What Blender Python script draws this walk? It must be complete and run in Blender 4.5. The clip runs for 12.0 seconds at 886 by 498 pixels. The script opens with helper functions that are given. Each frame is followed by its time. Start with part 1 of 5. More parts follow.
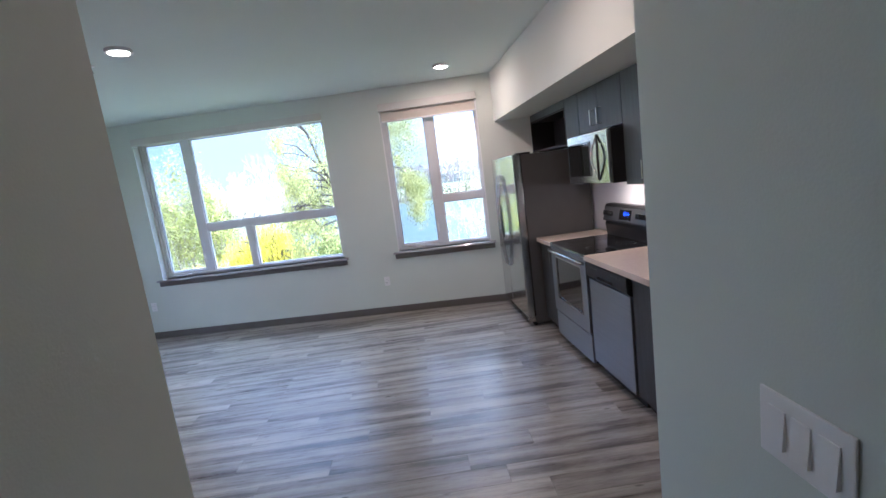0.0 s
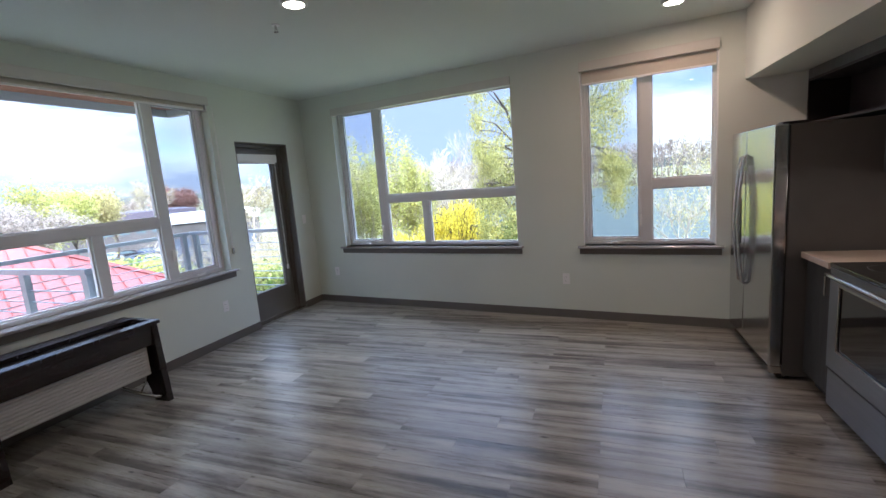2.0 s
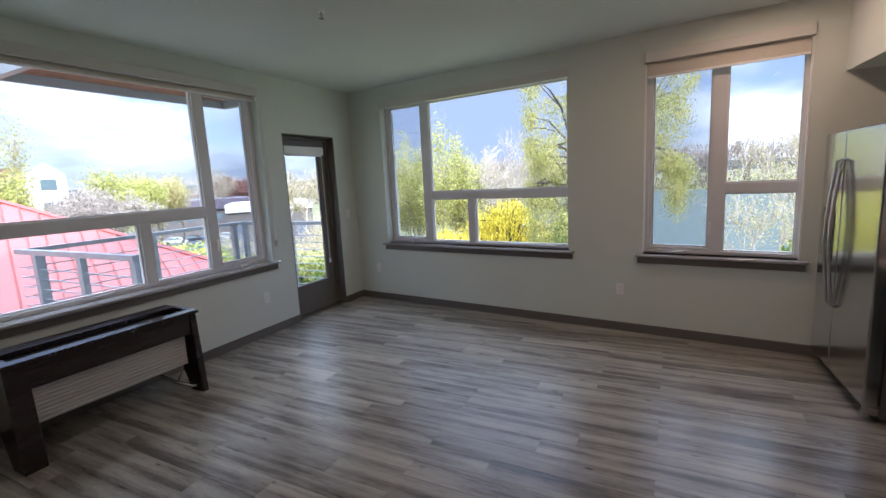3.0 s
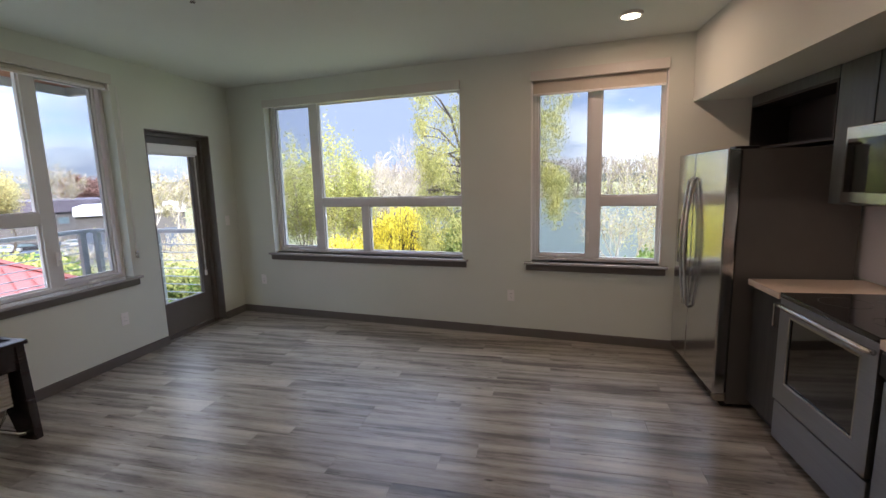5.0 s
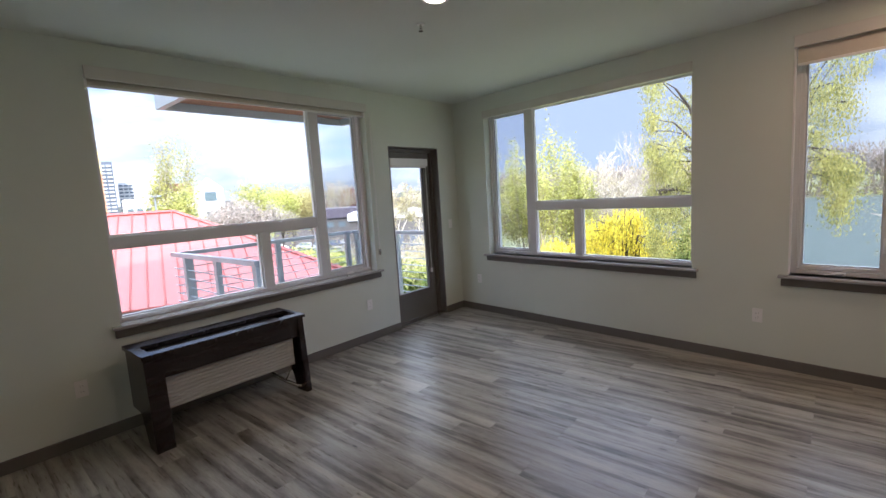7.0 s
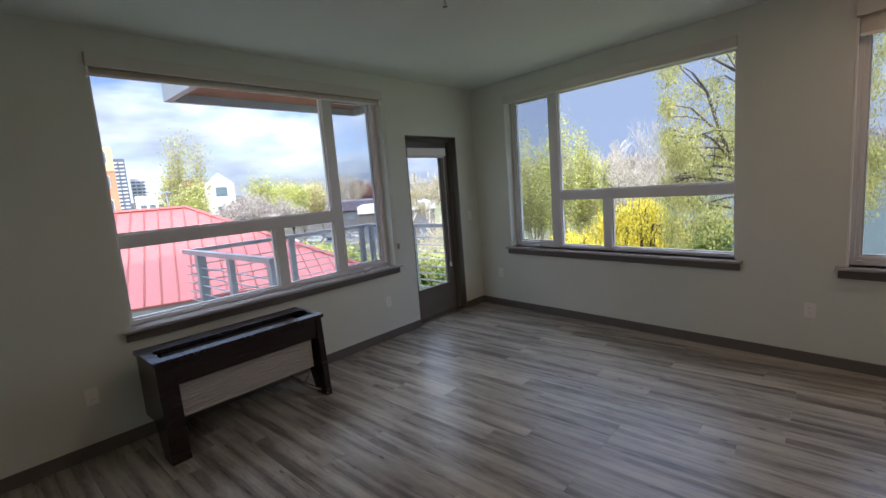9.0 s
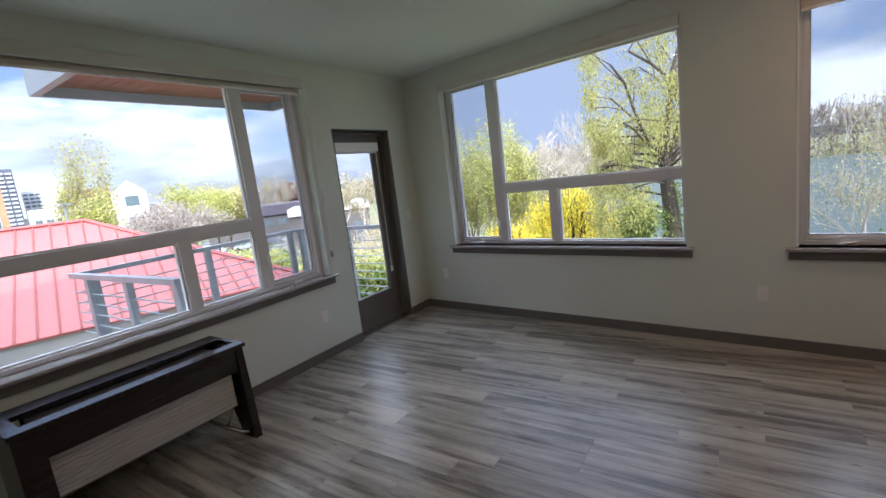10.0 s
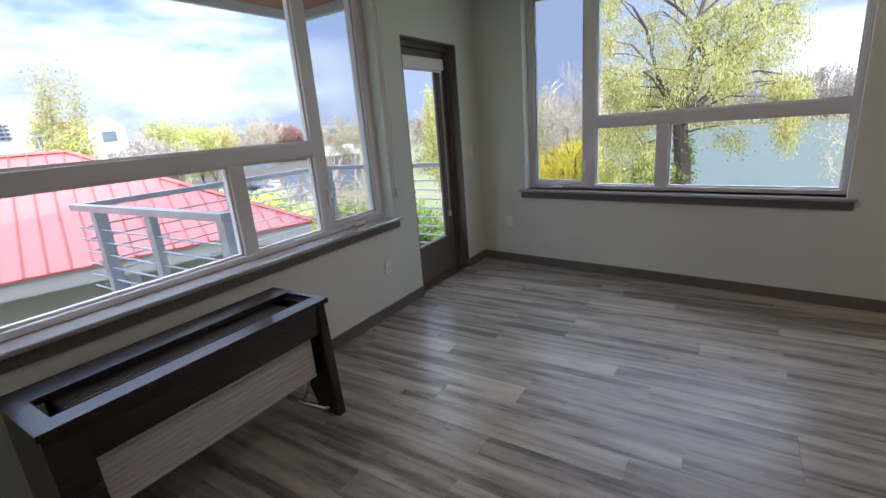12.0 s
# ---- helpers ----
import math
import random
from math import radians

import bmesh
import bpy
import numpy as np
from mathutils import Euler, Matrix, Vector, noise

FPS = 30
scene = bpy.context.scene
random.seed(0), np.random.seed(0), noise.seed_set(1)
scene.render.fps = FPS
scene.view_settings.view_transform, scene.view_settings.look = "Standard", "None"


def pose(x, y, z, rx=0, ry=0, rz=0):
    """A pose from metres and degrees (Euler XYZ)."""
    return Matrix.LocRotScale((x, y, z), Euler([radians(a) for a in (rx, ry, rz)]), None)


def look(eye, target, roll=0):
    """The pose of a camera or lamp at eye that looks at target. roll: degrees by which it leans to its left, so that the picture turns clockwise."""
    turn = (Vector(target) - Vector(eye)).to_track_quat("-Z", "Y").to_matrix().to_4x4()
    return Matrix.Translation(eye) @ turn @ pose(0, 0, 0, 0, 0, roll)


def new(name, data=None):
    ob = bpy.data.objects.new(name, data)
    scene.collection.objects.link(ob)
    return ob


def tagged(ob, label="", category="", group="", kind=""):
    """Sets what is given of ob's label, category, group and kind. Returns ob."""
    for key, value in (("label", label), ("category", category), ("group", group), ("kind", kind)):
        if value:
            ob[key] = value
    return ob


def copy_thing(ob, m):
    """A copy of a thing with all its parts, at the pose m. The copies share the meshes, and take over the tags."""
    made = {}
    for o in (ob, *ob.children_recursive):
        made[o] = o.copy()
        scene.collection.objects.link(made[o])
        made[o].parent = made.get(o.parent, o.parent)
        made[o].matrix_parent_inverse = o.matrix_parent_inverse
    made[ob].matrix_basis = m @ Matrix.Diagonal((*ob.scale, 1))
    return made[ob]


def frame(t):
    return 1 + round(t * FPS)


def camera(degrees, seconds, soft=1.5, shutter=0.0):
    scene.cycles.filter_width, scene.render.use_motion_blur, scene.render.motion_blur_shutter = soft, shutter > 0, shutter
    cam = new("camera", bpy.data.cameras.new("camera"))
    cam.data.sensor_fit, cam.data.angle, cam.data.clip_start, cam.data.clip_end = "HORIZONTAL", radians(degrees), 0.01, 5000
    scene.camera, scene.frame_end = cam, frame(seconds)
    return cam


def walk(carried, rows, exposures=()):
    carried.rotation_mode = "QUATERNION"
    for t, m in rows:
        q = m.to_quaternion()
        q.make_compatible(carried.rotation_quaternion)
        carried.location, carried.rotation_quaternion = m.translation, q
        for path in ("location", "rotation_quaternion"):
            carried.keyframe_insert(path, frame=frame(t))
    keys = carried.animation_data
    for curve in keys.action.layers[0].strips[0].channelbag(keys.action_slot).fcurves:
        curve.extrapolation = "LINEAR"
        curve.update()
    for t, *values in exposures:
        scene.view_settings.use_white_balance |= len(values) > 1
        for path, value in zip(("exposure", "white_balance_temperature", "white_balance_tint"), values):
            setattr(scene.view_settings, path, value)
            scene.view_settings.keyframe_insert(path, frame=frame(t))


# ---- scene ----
cam = camera(89.2, 12.0)
PATH = [
    (0, (-0.38, 1.748, 1.609), (-0.289, 3.722, 1.3), -7.4),
    (0.5, (-0.355, 1.928, 1.589), (-0.773, 3.861, 1.295), -6.2),
    (1, (-0.364, 2.142, 1.575), (-0.867, 4.05, 1.249), -4.6),
    (1.5, (-0.415, 2.371, 1.569), (-0.881, 4.288, 1.241), -4.1),
    (2, (-0.375, 2.566, 1.566), (-1.094, 4.407, 1.259), -4.6),
    (2.5, (-0.389, 2.683, 1.561), (-1.286, 4.445, 1.257), -3.2),
    (2.7, (-0.407, 2.734, 1.562), (-1.317, 4.489, 1.257), -3.0),
    (4.5, (-0.481, 2.863, 1.578), (-1.134, 4.725, 1.256), -1.7),
    (5, (-0.491, 2.879, 1.587), (-0.955, 4.801, 1.287), -1.5),
    (5.5, (-0.473, 2.892, 1.593), (-0.909, 4.822, 1.3), -2.6),
    (6, (-0.487, 2.9, 1.574), (-1.045, 4.8, 1.293), -3.8),
    (6.5, (-0.404, 2.954, 1.57), (-1.434, 4.652, 1.336), -4.5),
    (7, (-0.422, 2.962, 1.57), (-1.731, 4.454, 1.33), -3.6),
    (7.5, (-0.418, 2.977, 1.565), (-1.812, 4.387, 1.303), -3.8),
    (9.5, (-0.805, 3.159, 1.573), (-2.069, 4.681, 1.282), -5.5),
    (10, (-0.968, 3.359, 1.573), (-2.089, 4.984, 1.257), -7.0),
    (10.5, (-1.262, 3.412, 1.534), (-2.389, 5.03, 1.198), -5.9),
    (11, (-1.595, 3.368, 1.522), (-2.685, 4.961, 0.998), -5.3),
    (11.5, (-1.803, 3.405, 1.523), (-2.895, 4.984, 0.961), -5.0),
    (12, (-2.034, 3.469, 1.456), (-3.096, 5.079, 0.925), -4.7),
]
LIGHTNESS = [(0, 2.36, 4900, 13), (0.5, 2.04, 5200, 14), (1.5, 1.95, 5400, 13), (2.0, 1.66, 5550, 13), (2.7, 1.42, 5700, 14), (4.5, 1.50, 6200, 16), (6.0, 1.45, 6250, 16), (6.5, 1.6, 6150, 15), (7.5, 1.42, 6100, 15), (9.5, 1.08, 6000, 15), (10.5, 1.42, 6100, 16), (12.0, 1.40, 6050, 16)]
walk(cam, [(t, look(eye, target, roll)) for t, eye, target, roll in PATH], LIGHTNESS)

# ---- world, sun, exposure ----
SUN_EL, SUN_ROT = radians(33), radians(125)


def make_world():
    w = bpy.data.worlds.new("world")
    scene.world = w
    w.use_nodes = True
    nt = w.node_tree
    nt.nodes.clear()
    N, L = nt.nodes.new, nt.links.new
    out, bg = N("ShaderNodeOutputWorld"), N("ShaderNodeBackground")
    sky = N("ShaderNodeTexSky")
    sky.sky_type, sky.sun_disc = "NISHITA", False
    sky.sun_elevation, sky.sun_rotation = SUN_EL, SUN_ROT
    co, mp = N("ShaderNodeTexCoord"), N("ShaderNodeMapping")
    mp.inputs["Scale"].default_value = (1.0, 1.0, 3.2)
    mp.inputs["Location"].default_value = (0.35, 0.1, 0.0)
    n1 = N("ShaderNodeTexNoise")
    n1.inputs["Scale"].default_value, n1.inputs["Detail"].default_value, n1.inputs["Roughness"].default_value = 2.6, 8.0, 0.6
    cover = N("ShaderNodeValToRGB")
    cover.color_ramp.elements[0].position, cover.color_ramp.elements[1].position = 0.37, 0.54
    n2 = N("ShaderNodeTexNoise")
    n2.inputs["Scale"].default_value, n2.inputs["Detail"].default_value = 2.2, 5.0
    shade = N("ShaderNodeValToRGB")
    shade.color_ramp.elements[0].position, shade.color_ramp.elements[1].position = 0.42, 0.58
    shade.color_ramp.elements[0].color = (2.1, 2.45, 3.15, 1)
    shade.color_ramp.elements[1].color = (5.7, 6.1, 6.6, 1)
    mix = N("ShaderNodeMix")
    mix.data_type = "RGBA"
    L(co.outputs["Generated"], mp.inputs["Vector"])
    L(mp.outputs["Vector"], n1.inputs["Vector"])
    L(mp.outputs["Vector"], n2.inputs["Vector"])
    L(n1.outputs["Fac"], cover.inputs["Fac"])
    L(n2.outputs["Fac"], shade.inputs["Fac"])
    L(cover.outputs["Color"], mix.inputs["Factor"])
    tone = N("ShaderNodeMix")
    tone.data_type, tone.blend_type = "RGBA", "MULTIPLY"
    tone.inputs["Factor"].default_value = 1.0
    tone.inputs["B"].default_value = (0.58, 0.58, 0.72, 1)
    L(sky.outputs["Color"], tone.inputs["A"])
    L(tone.outputs["Result"], mix.inputs["A"])
    dot, storm, dark = N("ShaderNodeVectorMath"), N("ShaderNodeMapRange"), N("ShaderNodeMix")
    dot.operation, dark.data_type = "DOT_PRODUCT", "RGBA"
    dot.inputs[1].default_value = Vector((-0.36, 0.90, 0.24)).normalized()
    storm.interpolation_type = "SMOOTHSTEP"
    storm.inputs["From Min"].default_value, storm.inputs["From Max"].default_value = 0.86, 0.965
    L(co.outputs["Generated"], dot.inputs[0])
    L(dot.outputs["Value"], storm.inputs["Value"])
    L(storm.outputs["Result"], dark.inputs["Factor"])
    dark.inputs["B"].default_value = (2.0, 2.45, 3.4, 1)
    L(shade.outputs["Color"], mix.inputs["B"])
    L(mix.outputs["Result"], dark.inputs["A"])
    sep, lift, grad = N("ShaderNodeSeparateXYZ"), N("ShaderNodeMapRange"), N("ShaderNodeVectorMath")
    grad.operation = "SCALE"
    lift.inputs["From Min"].default_value, lift.inputs["From Max"].default_value = 0.36, 0.95
    lift.inputs["To Min"].default_value, lift.inputs["To Max"].default_value = 1.0, 8.0
    L(co.outputs["Generated"], sep.inputs[0])
    L(sep.outputs["Z"], lift.inputs["Value"])
    L(dark.outputs["Result"], grad.inputs[0])
    L(lift.outputs["Result"], grad.inputs["Scale"])
    L(grad.outputs["Vector"], bg.inputs["Color"])
    bg.inputs["Strength"].default_value = 0.11
    L(bg.outputs["Background"], out.inputs["Surface"])


make_world()
sun_data = bpy.data.lights.new("sun", "SUN")
sun_data.energy, sun_data.angle, sun_data.color = 2.7, radians(0.5), (1.0, 0.95, 0.87)
sun = new("sun", sun_data)
sun_way = Vector((math.sin(SUN_ROT) * math.cos(SUN_EL), math.cos(SUN_ROT) * math.cos(SUN_EL), math.sin(SUN_EL)))
sun.matrix_world = look(sun_way * 50, (0, 0, 0))

# ---- materials ----
MATS = {}


def mat(name, color, rough=0.6, metal=0.0, vary=0.0, scale=8.0, bump=0.0, stretch=(1, 1, 1), color2=None, fine=60.0, island=0.0, rough_vary=0.0, emit=None, coat=0.0, trans=0.0):
    """A principled material with two scales of noise in its colour, a fine bump and an optional random tone per object."""
    m = bpy.data.materials.new(name)
    m.use_nodes = True
    nt = m.node_tree
    N, L = nt.nodes.new, nt.links.new
    b = nt.nodes["Principled BSDF"]
    b.inputs["Roughness"].default_value, b.inputs["Metallic"].default_value = rough, metal
    b.inputs["Base Color"].default_value = (*color, 1)
    if coat:
        b.inputs["Coat Weight"].default_value = coat
    if trans:
        b.inputs["Transmission Weight"].default_value = trans
    if emit:
        b.inputs["Emission Color"].default_value, b.inputs["Emission Strength"].default_value = (*emit[:3], 1), emit[3]
    if vary or bump or color2 or island:
        co, mp = N("ShaderNodeTexCoord"), N("ShaderNodeMapping")
        mp.inputs["Scale"].default_value = stretch
        L(co.outputs["Object"], mp.inputs["Vector"])
        big, small = N("ShaderNodeTexNoise"), N("ShaderNodeTexNoise")
        big.inputs["Scale"].default_value, big.inputs["Detail"].default_value = scale, 4
        small.inputs["Scale"].default_value, small.inputs["Detail"].default_value = fine, 3
        L(mp.outputs["Vector"], big.inputs["Vector"])
        L(mp.outputs["Vector"], small.inputs["Vector"])
        mx = N("ShaderNodeMix")
        mx.data_type = "RGBA"
        c2 = color2 or tuple(c * (1 - vary) for c in color)
        mx.inputs["A"].default_value, mx.inputs["B"].default_value = (*color, 1), (*c2, 1)
        ad = N("ShaderNodeMath")
        ad.operation = "MULTIPLY_ADD"
        L(small.outputs["Fac"], ad.inputs[0])
        ad.inputs[1].default_value = 0.35
        L(big.outputs["Fac"], ad.inputs[2])
        rp = N("ShaderNodeMapRange")
        rp.inputs["From Min"].default_value, rp.inputs["From Max"].default_value = 0.45, 0.9
        L(ad.outputs[0], rp.inputs["Value"])
        L(rp.outputs["Result"], mx.inputs["Factor"])
        last = mx.outputs["Result"]
        if island:
            inf, hs, mr = N("ShaderNodeObjectInfo"), N("ShaderNodeHueSaturation"), N("ShaderNodeMapRange")
            mr.inputs["To Min"].default_value, mr.inputs["To Max"].default_value = 1 - island, 1 + island
            L(inf.outputs["Random"], mr.inputs["Value"])
            L(mr.outputs["Result"], hs.inputs["Value"])
            L(last, hs.inputs["Color"])
            last = hs.outputs["Color"]
        L(last, b.inputs["Base Color"])
        if rough_vary:
            rr = N("ShaderNodeMapRange")
            rr.inputs["To Min"].default_value, rr.inputs["To Max"].default_value = rough - rough_vary, rough + rough_vary
            L(big.outputs["Fac"], rr.inputs["Value"])
            L(rr.outputs["Result"], b.inputs["Roughness"])
        if bump:
            bp = N("ShaderNodeBump")
            bp.inputs["Strength"].default_value, bp.inputs["Distance"].default_value = bump, 0.004
            L(small.outputs["Fac"], bp.inputs["Height"])
            L(bp.outputs["Normal"], b.inputs["Normal"])
    MATS[name] = m
    return m


WALL = mat("wall_paint", (0.725, 0.765, 0.690), 0.75, vary=0.05, scale=1.5, bump=0.12, fine=180)
CEIL = mat("ceiling_paint", (0.735, 0.775, 0.715), 0.85, vary=0.04, scale=1.2, bump=0.15, fine=150)
TAUPE = mat("taupe_trim_paint", (0.150, 0.137, 0.121), 0.45, vary=0.10, scale=6, bump=0.05)
# Base far lighter than the taupe trim, standing in for reflected sky; gloss is real.
SILL = mat("taupe_sill_painted_sheen", (0.42, 0.41, 0.41), 0.11, vary=0.08, scale=6, coat=1.0)
VINYL = mat("white_vinyl", (0.74, 0.74, 0.74), 0.35, vary=0.03, scale=5)
PLASTIC = mat("white_plastic", (0.90, 0.895, 0.87), 0.35, vary=0.03)
VALANCE = mat("valance_cream", (0.68, 0.665, 0.61), 0.6, vary=0.04, scale=4)
FABRIC = mat("blind_fabric", (0.66, 0.61, 0.52), 0.8, vary=0.05, scale=30, bump=0.2, fine=400)
DOORPAINT = mat("door_paint", (0.155, 0.142, 0.123), 0.35, vary=0.08, scale=4, bump=0.04)
STEEL = mat("brushed_stainless", (0.64, 0.65, 0.655), 0.17, 1.0, vary=0.05, scale=3, stretch=(1, 1, 30), fine=80, rough_vary=0.03)
STEELSOFT = mat("soft_brushed_stainless", (0.36, 0.37, 0.385), 0.38, 1.0, vary=0.06, scale=3, stretch=(1, 1, 30), fine=80, rough_vary=0.04)
STEELDARK = mat("dark_fridge_side", (0.13, 0.123, 0.118), 0.45, 0.3, vary=0.1, scale=6, bump=0.1, fine=220)
CHROME = mat("satin_nickel", (0.62, 0.61, 0.58), 0.22, 1.0)
BLACKGLASS = mat("black_glass", (0.006, 0.006, 0.007), 0.06, coat=0.5)
BLACKPL = mat("black_plastic", (0.014, 0.014, 0.015), 0.35, vary=0.2, scale=10)
CABINET = mat("dark_cabinet_laminate", (0.050, 0.048, 0.045), 0.42, color2=(0.022, 0.021, 0.020), scale=5, stretch=(6, 6, 0.6), fine=50, bump=0.1)
CABUP = mat("grey_green_cabinet_laminate", (0.085, 0.100, 0.098), 0.40, color2=(0.055, 0.066, 0.065), scale=5, stretch=(6, 6, 0.6), fine=50, bump=0.08)
# Darker than the cabinet fronts; covers the open cubby's panels and the toe kicks.
CABDARK = mat("cabinet_near_black", (0.020, 0.018, 0.018), 0.6, vary=0.2)
QUARTZ = mat("cream_quartz", (0.62, 0.51, 0.43), 0.25, vary=0.06, scale=40, fine=300)
SPLASH = mat("backsplash_white", (0.68, 0.66, 0.66), 0.3, vary=0.03, scale=4)
ESPRESSO = mat("espresso_wood", (0.024, 0.017, 0.017), 0.25, coat=0.12, color2=(0.012, 0.008, 0.008), scale=6, stretch=(8, 0.8, 8), fine=40, bump=0.08)
SILL.node_tree.nodes["Principled BSDF"].inputs["Specular IOR Level"].default_value = 0.9
HEATPANEL = mat("heater_enamel", (0.50, 0.49, 0.46), 0.5, vary=0.05)
DARKGRILLE = mat("heater_grille", (0.16, 0.155, 0.155), 0.5, vary=0.3)
LAMPGLOW = mat("lamp_lens", (0.9, 0.9, 0.85), 0.5, emit=(1.0, 0.84, 0.62, 9.0))
DISPLAY = mat("blue_display", (0.01, 0.01, 0.02), 0.2, emit=(0.05, 0.12, 1.0, 1.4))
GALV = mat("galvanised_steel", (0.42, 0.45, 0.48), 0.45, 0.6, color2=(0.30, 0.33, 0.37), scale=9, fine=40, bump=0.05)


def pane_glass():
    """Clear glass: sees straight through, with a faint mirror that grows towards grazing."""
    m = bpy.data.materials.new("pane_glass")
    m.use_nodes = True
    nt = m.node_tree
    nt.nodes.clear()
    N, L = nt.nodes.new, nt.links.new
    out, mix, tr, gl, lw = N("ShaderNodeOutputMaterial"), N("ShaderNodeMixShader"), N("ShaderNodeBsdfTransparent"), N("ShaderNodeBsdfGlossy"), N("ShaderNodeLayerWeight")
    pw, ma = N("ShaderNodeMath"), N("ShaderNodeMath")
    pw.operation, ma.operation = "POWER", "MULTIPLY_ADD"
    pw.inputs[1].default_value = 5.0
    ma.inputs[1].default_value, ma.inputs[2].default_value = 0.6, 0.012
    tr.inputs["Color"].default_value = (0.96, 0.975, 0.97, 1)
    gl.inputs["Roughness"].default_value = 0.0
    L(lw.outputs["Facing"], pw.inputs[0])
    L(pw.outputs[0], ma.inputs[0])
    L(ma.outputs[0], mix.inputs[0])
    L(tr.outputs[0], mix.inputs[1])
    L(gl.outputs[0], mix.inputs[2])
    L(mix.outputs[0], out.inputs["Surface"])
    return m


PANE = pane_glass()


def screen_mesh():
    """Fine insect mesh: dims what is behind it and catches a little light."""
    m = bpy.data.materials.new("insect_mesh")
    m.use_nodes = True
    nt = m.node_tree
    nt.nodes.clear()
    N, L = nt.nodes.new, nt.links.new
    out, mix, tr, df = N("ShaderNodeOutputMaterial"), N("ShaderNodeMixShader"), N("ShaderNodeBsdfTransparent"), N("ShaderNodeBsdfDiffuse")
    tr.inputs["Color"].default_value = (0.90, 0.91, 0.93, 1)
    df.inputs["Color"].default_value = (0.16, 0.16, 0.17, 1)
    mix.inputs[0].default_value = 0.07
    L(tr.outputs[0], mix.inputs[1])
    L(df.outputs[0], mix.inputs[2])
    L(mix.outputs[0], out.inputs["Surface"])
    return m


SCREEN = screen_mesh()


def floor_material():
    """Grey-brown vinyl planks: long streaks in several tones, knots, a soft sheen."""
    m = bpy.data.materials.new("vinyl_plank")
    m.use_nodes = True
    nt = m.node_tree
    N, L = nt.nodes.new, nt.links.new
    b = nt.nodes["Principled BSDF"]
    co, inf = N("ShaderNodeTexCoord"), N("ShaderNodeObjectInfo")
    off = N("ShaderNodeVectorMath")
    off.operation = "MULTIPLY_ADD"
    comb = N("ShaderNodeCombineXYZ")
    for i in range(3):
        L(inf.outputs["Random"], comb.inputs[i])
    off.inputs[1].default_value = (37.0, 19.0, 5.0)
    L(comb.outputs[0], off.inputs[0])
    L(co.outputs["Object"], off.inputs[2])

    def streak(sx, sy, detail, rough=0.6):
        mp, n = N("ShaderNodeMapping"), N("ShaderNodeTexNoise")
        mp.inputs["Scale"].default_value = (sx, sy, 1)
        n.inputs["Scale"].default_value, n.inputs["Detail"].default_value, n.inputs["Roughness"].default_value = 1.0, detail, rough
        L(off.outputs[0], mp.inputs["Vector"])
        L(mp.outputs["Vector"], n.inputs["Vector"])
        return n.outputs["Fac"]

    bands, grain, cloud = streak(0.75, 13, 2, 0.5), streak(4.0, 60, 5, 0.7), streak(3.4, 11, 5, 0.7)
    pores = streak(16, 330, 3, 0.7)
    ramp = N("ShaderNodeValToRGB")
    cr = ramp.color_ramp
    cr.elements[0].position, cr.elements[0].color = 0.32, (0.120, 0.106, 0.088, 1)
    cr.elements[1].position, cr.elements[1].color = 0.72, (0.480, 0.446, 0.382, 1)
    for p, c in ((0.42, (0.195, 0.176, 0.148, 1)), (0.49, (0.290, 0.266, 0.226, 1)), (0.58, (0.370, 0.341, 0.291, 1))):
        e = cr.elements.new(p)
        e.color = c
    a1, a2 = N("ShaderNodeMath"), N("ShaderNodeMath")
    a1.operation = a2.operation = "MULTIPLY_ADD"
    a1.inputs[1].default_value, a2.inputs[1].default_value = 0.20, 0.46
    L(grain, a1.inputs[0])
    sub = N("ShaderNodeMath")
    sub.operation = "SUBTRACT"
    sub.inputs[1].default_value = 0.31
    L(bands, sub.inputs[0])
    L(sub.outputs[0], a1.inputs[2])
    L(cloud, a2.inputs[0])
    L(a1.outputs[0], a2.inputs[2])
    L(a2.outputs[0], ramp.inputs["Fac"])
    hs, mr = N("ShaderNodeHueSaturation"), N("ShaderNodeMapRange")
    mr.inputs["To Min"].default_value, mr.inputs["To Max"].default_value = 0.80, 1.06
    L(inf.outputs["Random"], mr.inputs["Value"])
    L(mr.outputs["Result"], hs.inputs["Value"])
    L(ramp.outputs["Color"], hs.inputs["Color"])
    kn, kr, km = N("ShaderNodeTexVoronoi"), N("ShaderNodeMapRange"), N("ShaderNodeMapping")
    km.inputs["Scale"].default_value = (2.6, 7.5, 1)
    L(off.outputs[0], km.inputs["Vector"])
    L(km.outputs["Vector"], kn.inputs["Vector"])
    kn.inputs["Scale"].default_value = 1.0
    kr.inputs["From Min"].default_value, kr.inputs["From Max"].default_value = 0.025, 0.085
    kr.inputs["To Min"].default_value, kr.inputs["To Max"].default_value = 0.22, 1.0
    L(kn.outputs["Distance"], kr.inputs["Value"])
    dark = N("ShaderNodeMix")
    dark.data_type, dark.blend_type = "RGBA", "MULTIPLY"
    dark.inputs["Factor"].default_value = 1.0
    L(hs.outputs["Color"], dark.inputs["A"])
    L(kr.outputs["Result"], dark.inputs["B"])
    pr, soft = N("ShaderNodeMapRange"), N("ShaderNodeMix")
    pr.inputs["From Min"].default_value, pr.inputs["From Max"].default_value = 0.36, 0.52
    pr.inputs["To Min"].default_value, pr.inputs["To Max"].default_value = 0.84, 1.03
    soft.data_type, soft.blend_type = "RGBA", "MULTIPLY"
    soft.inputs["Factor"].default_value = 1.0
    L(pores, pr.inputs["Value"])
    L(dark.outputs["Result"], soft.inputs["A"])
    L(pr.outputs["Result"], soft.inputs["B"])
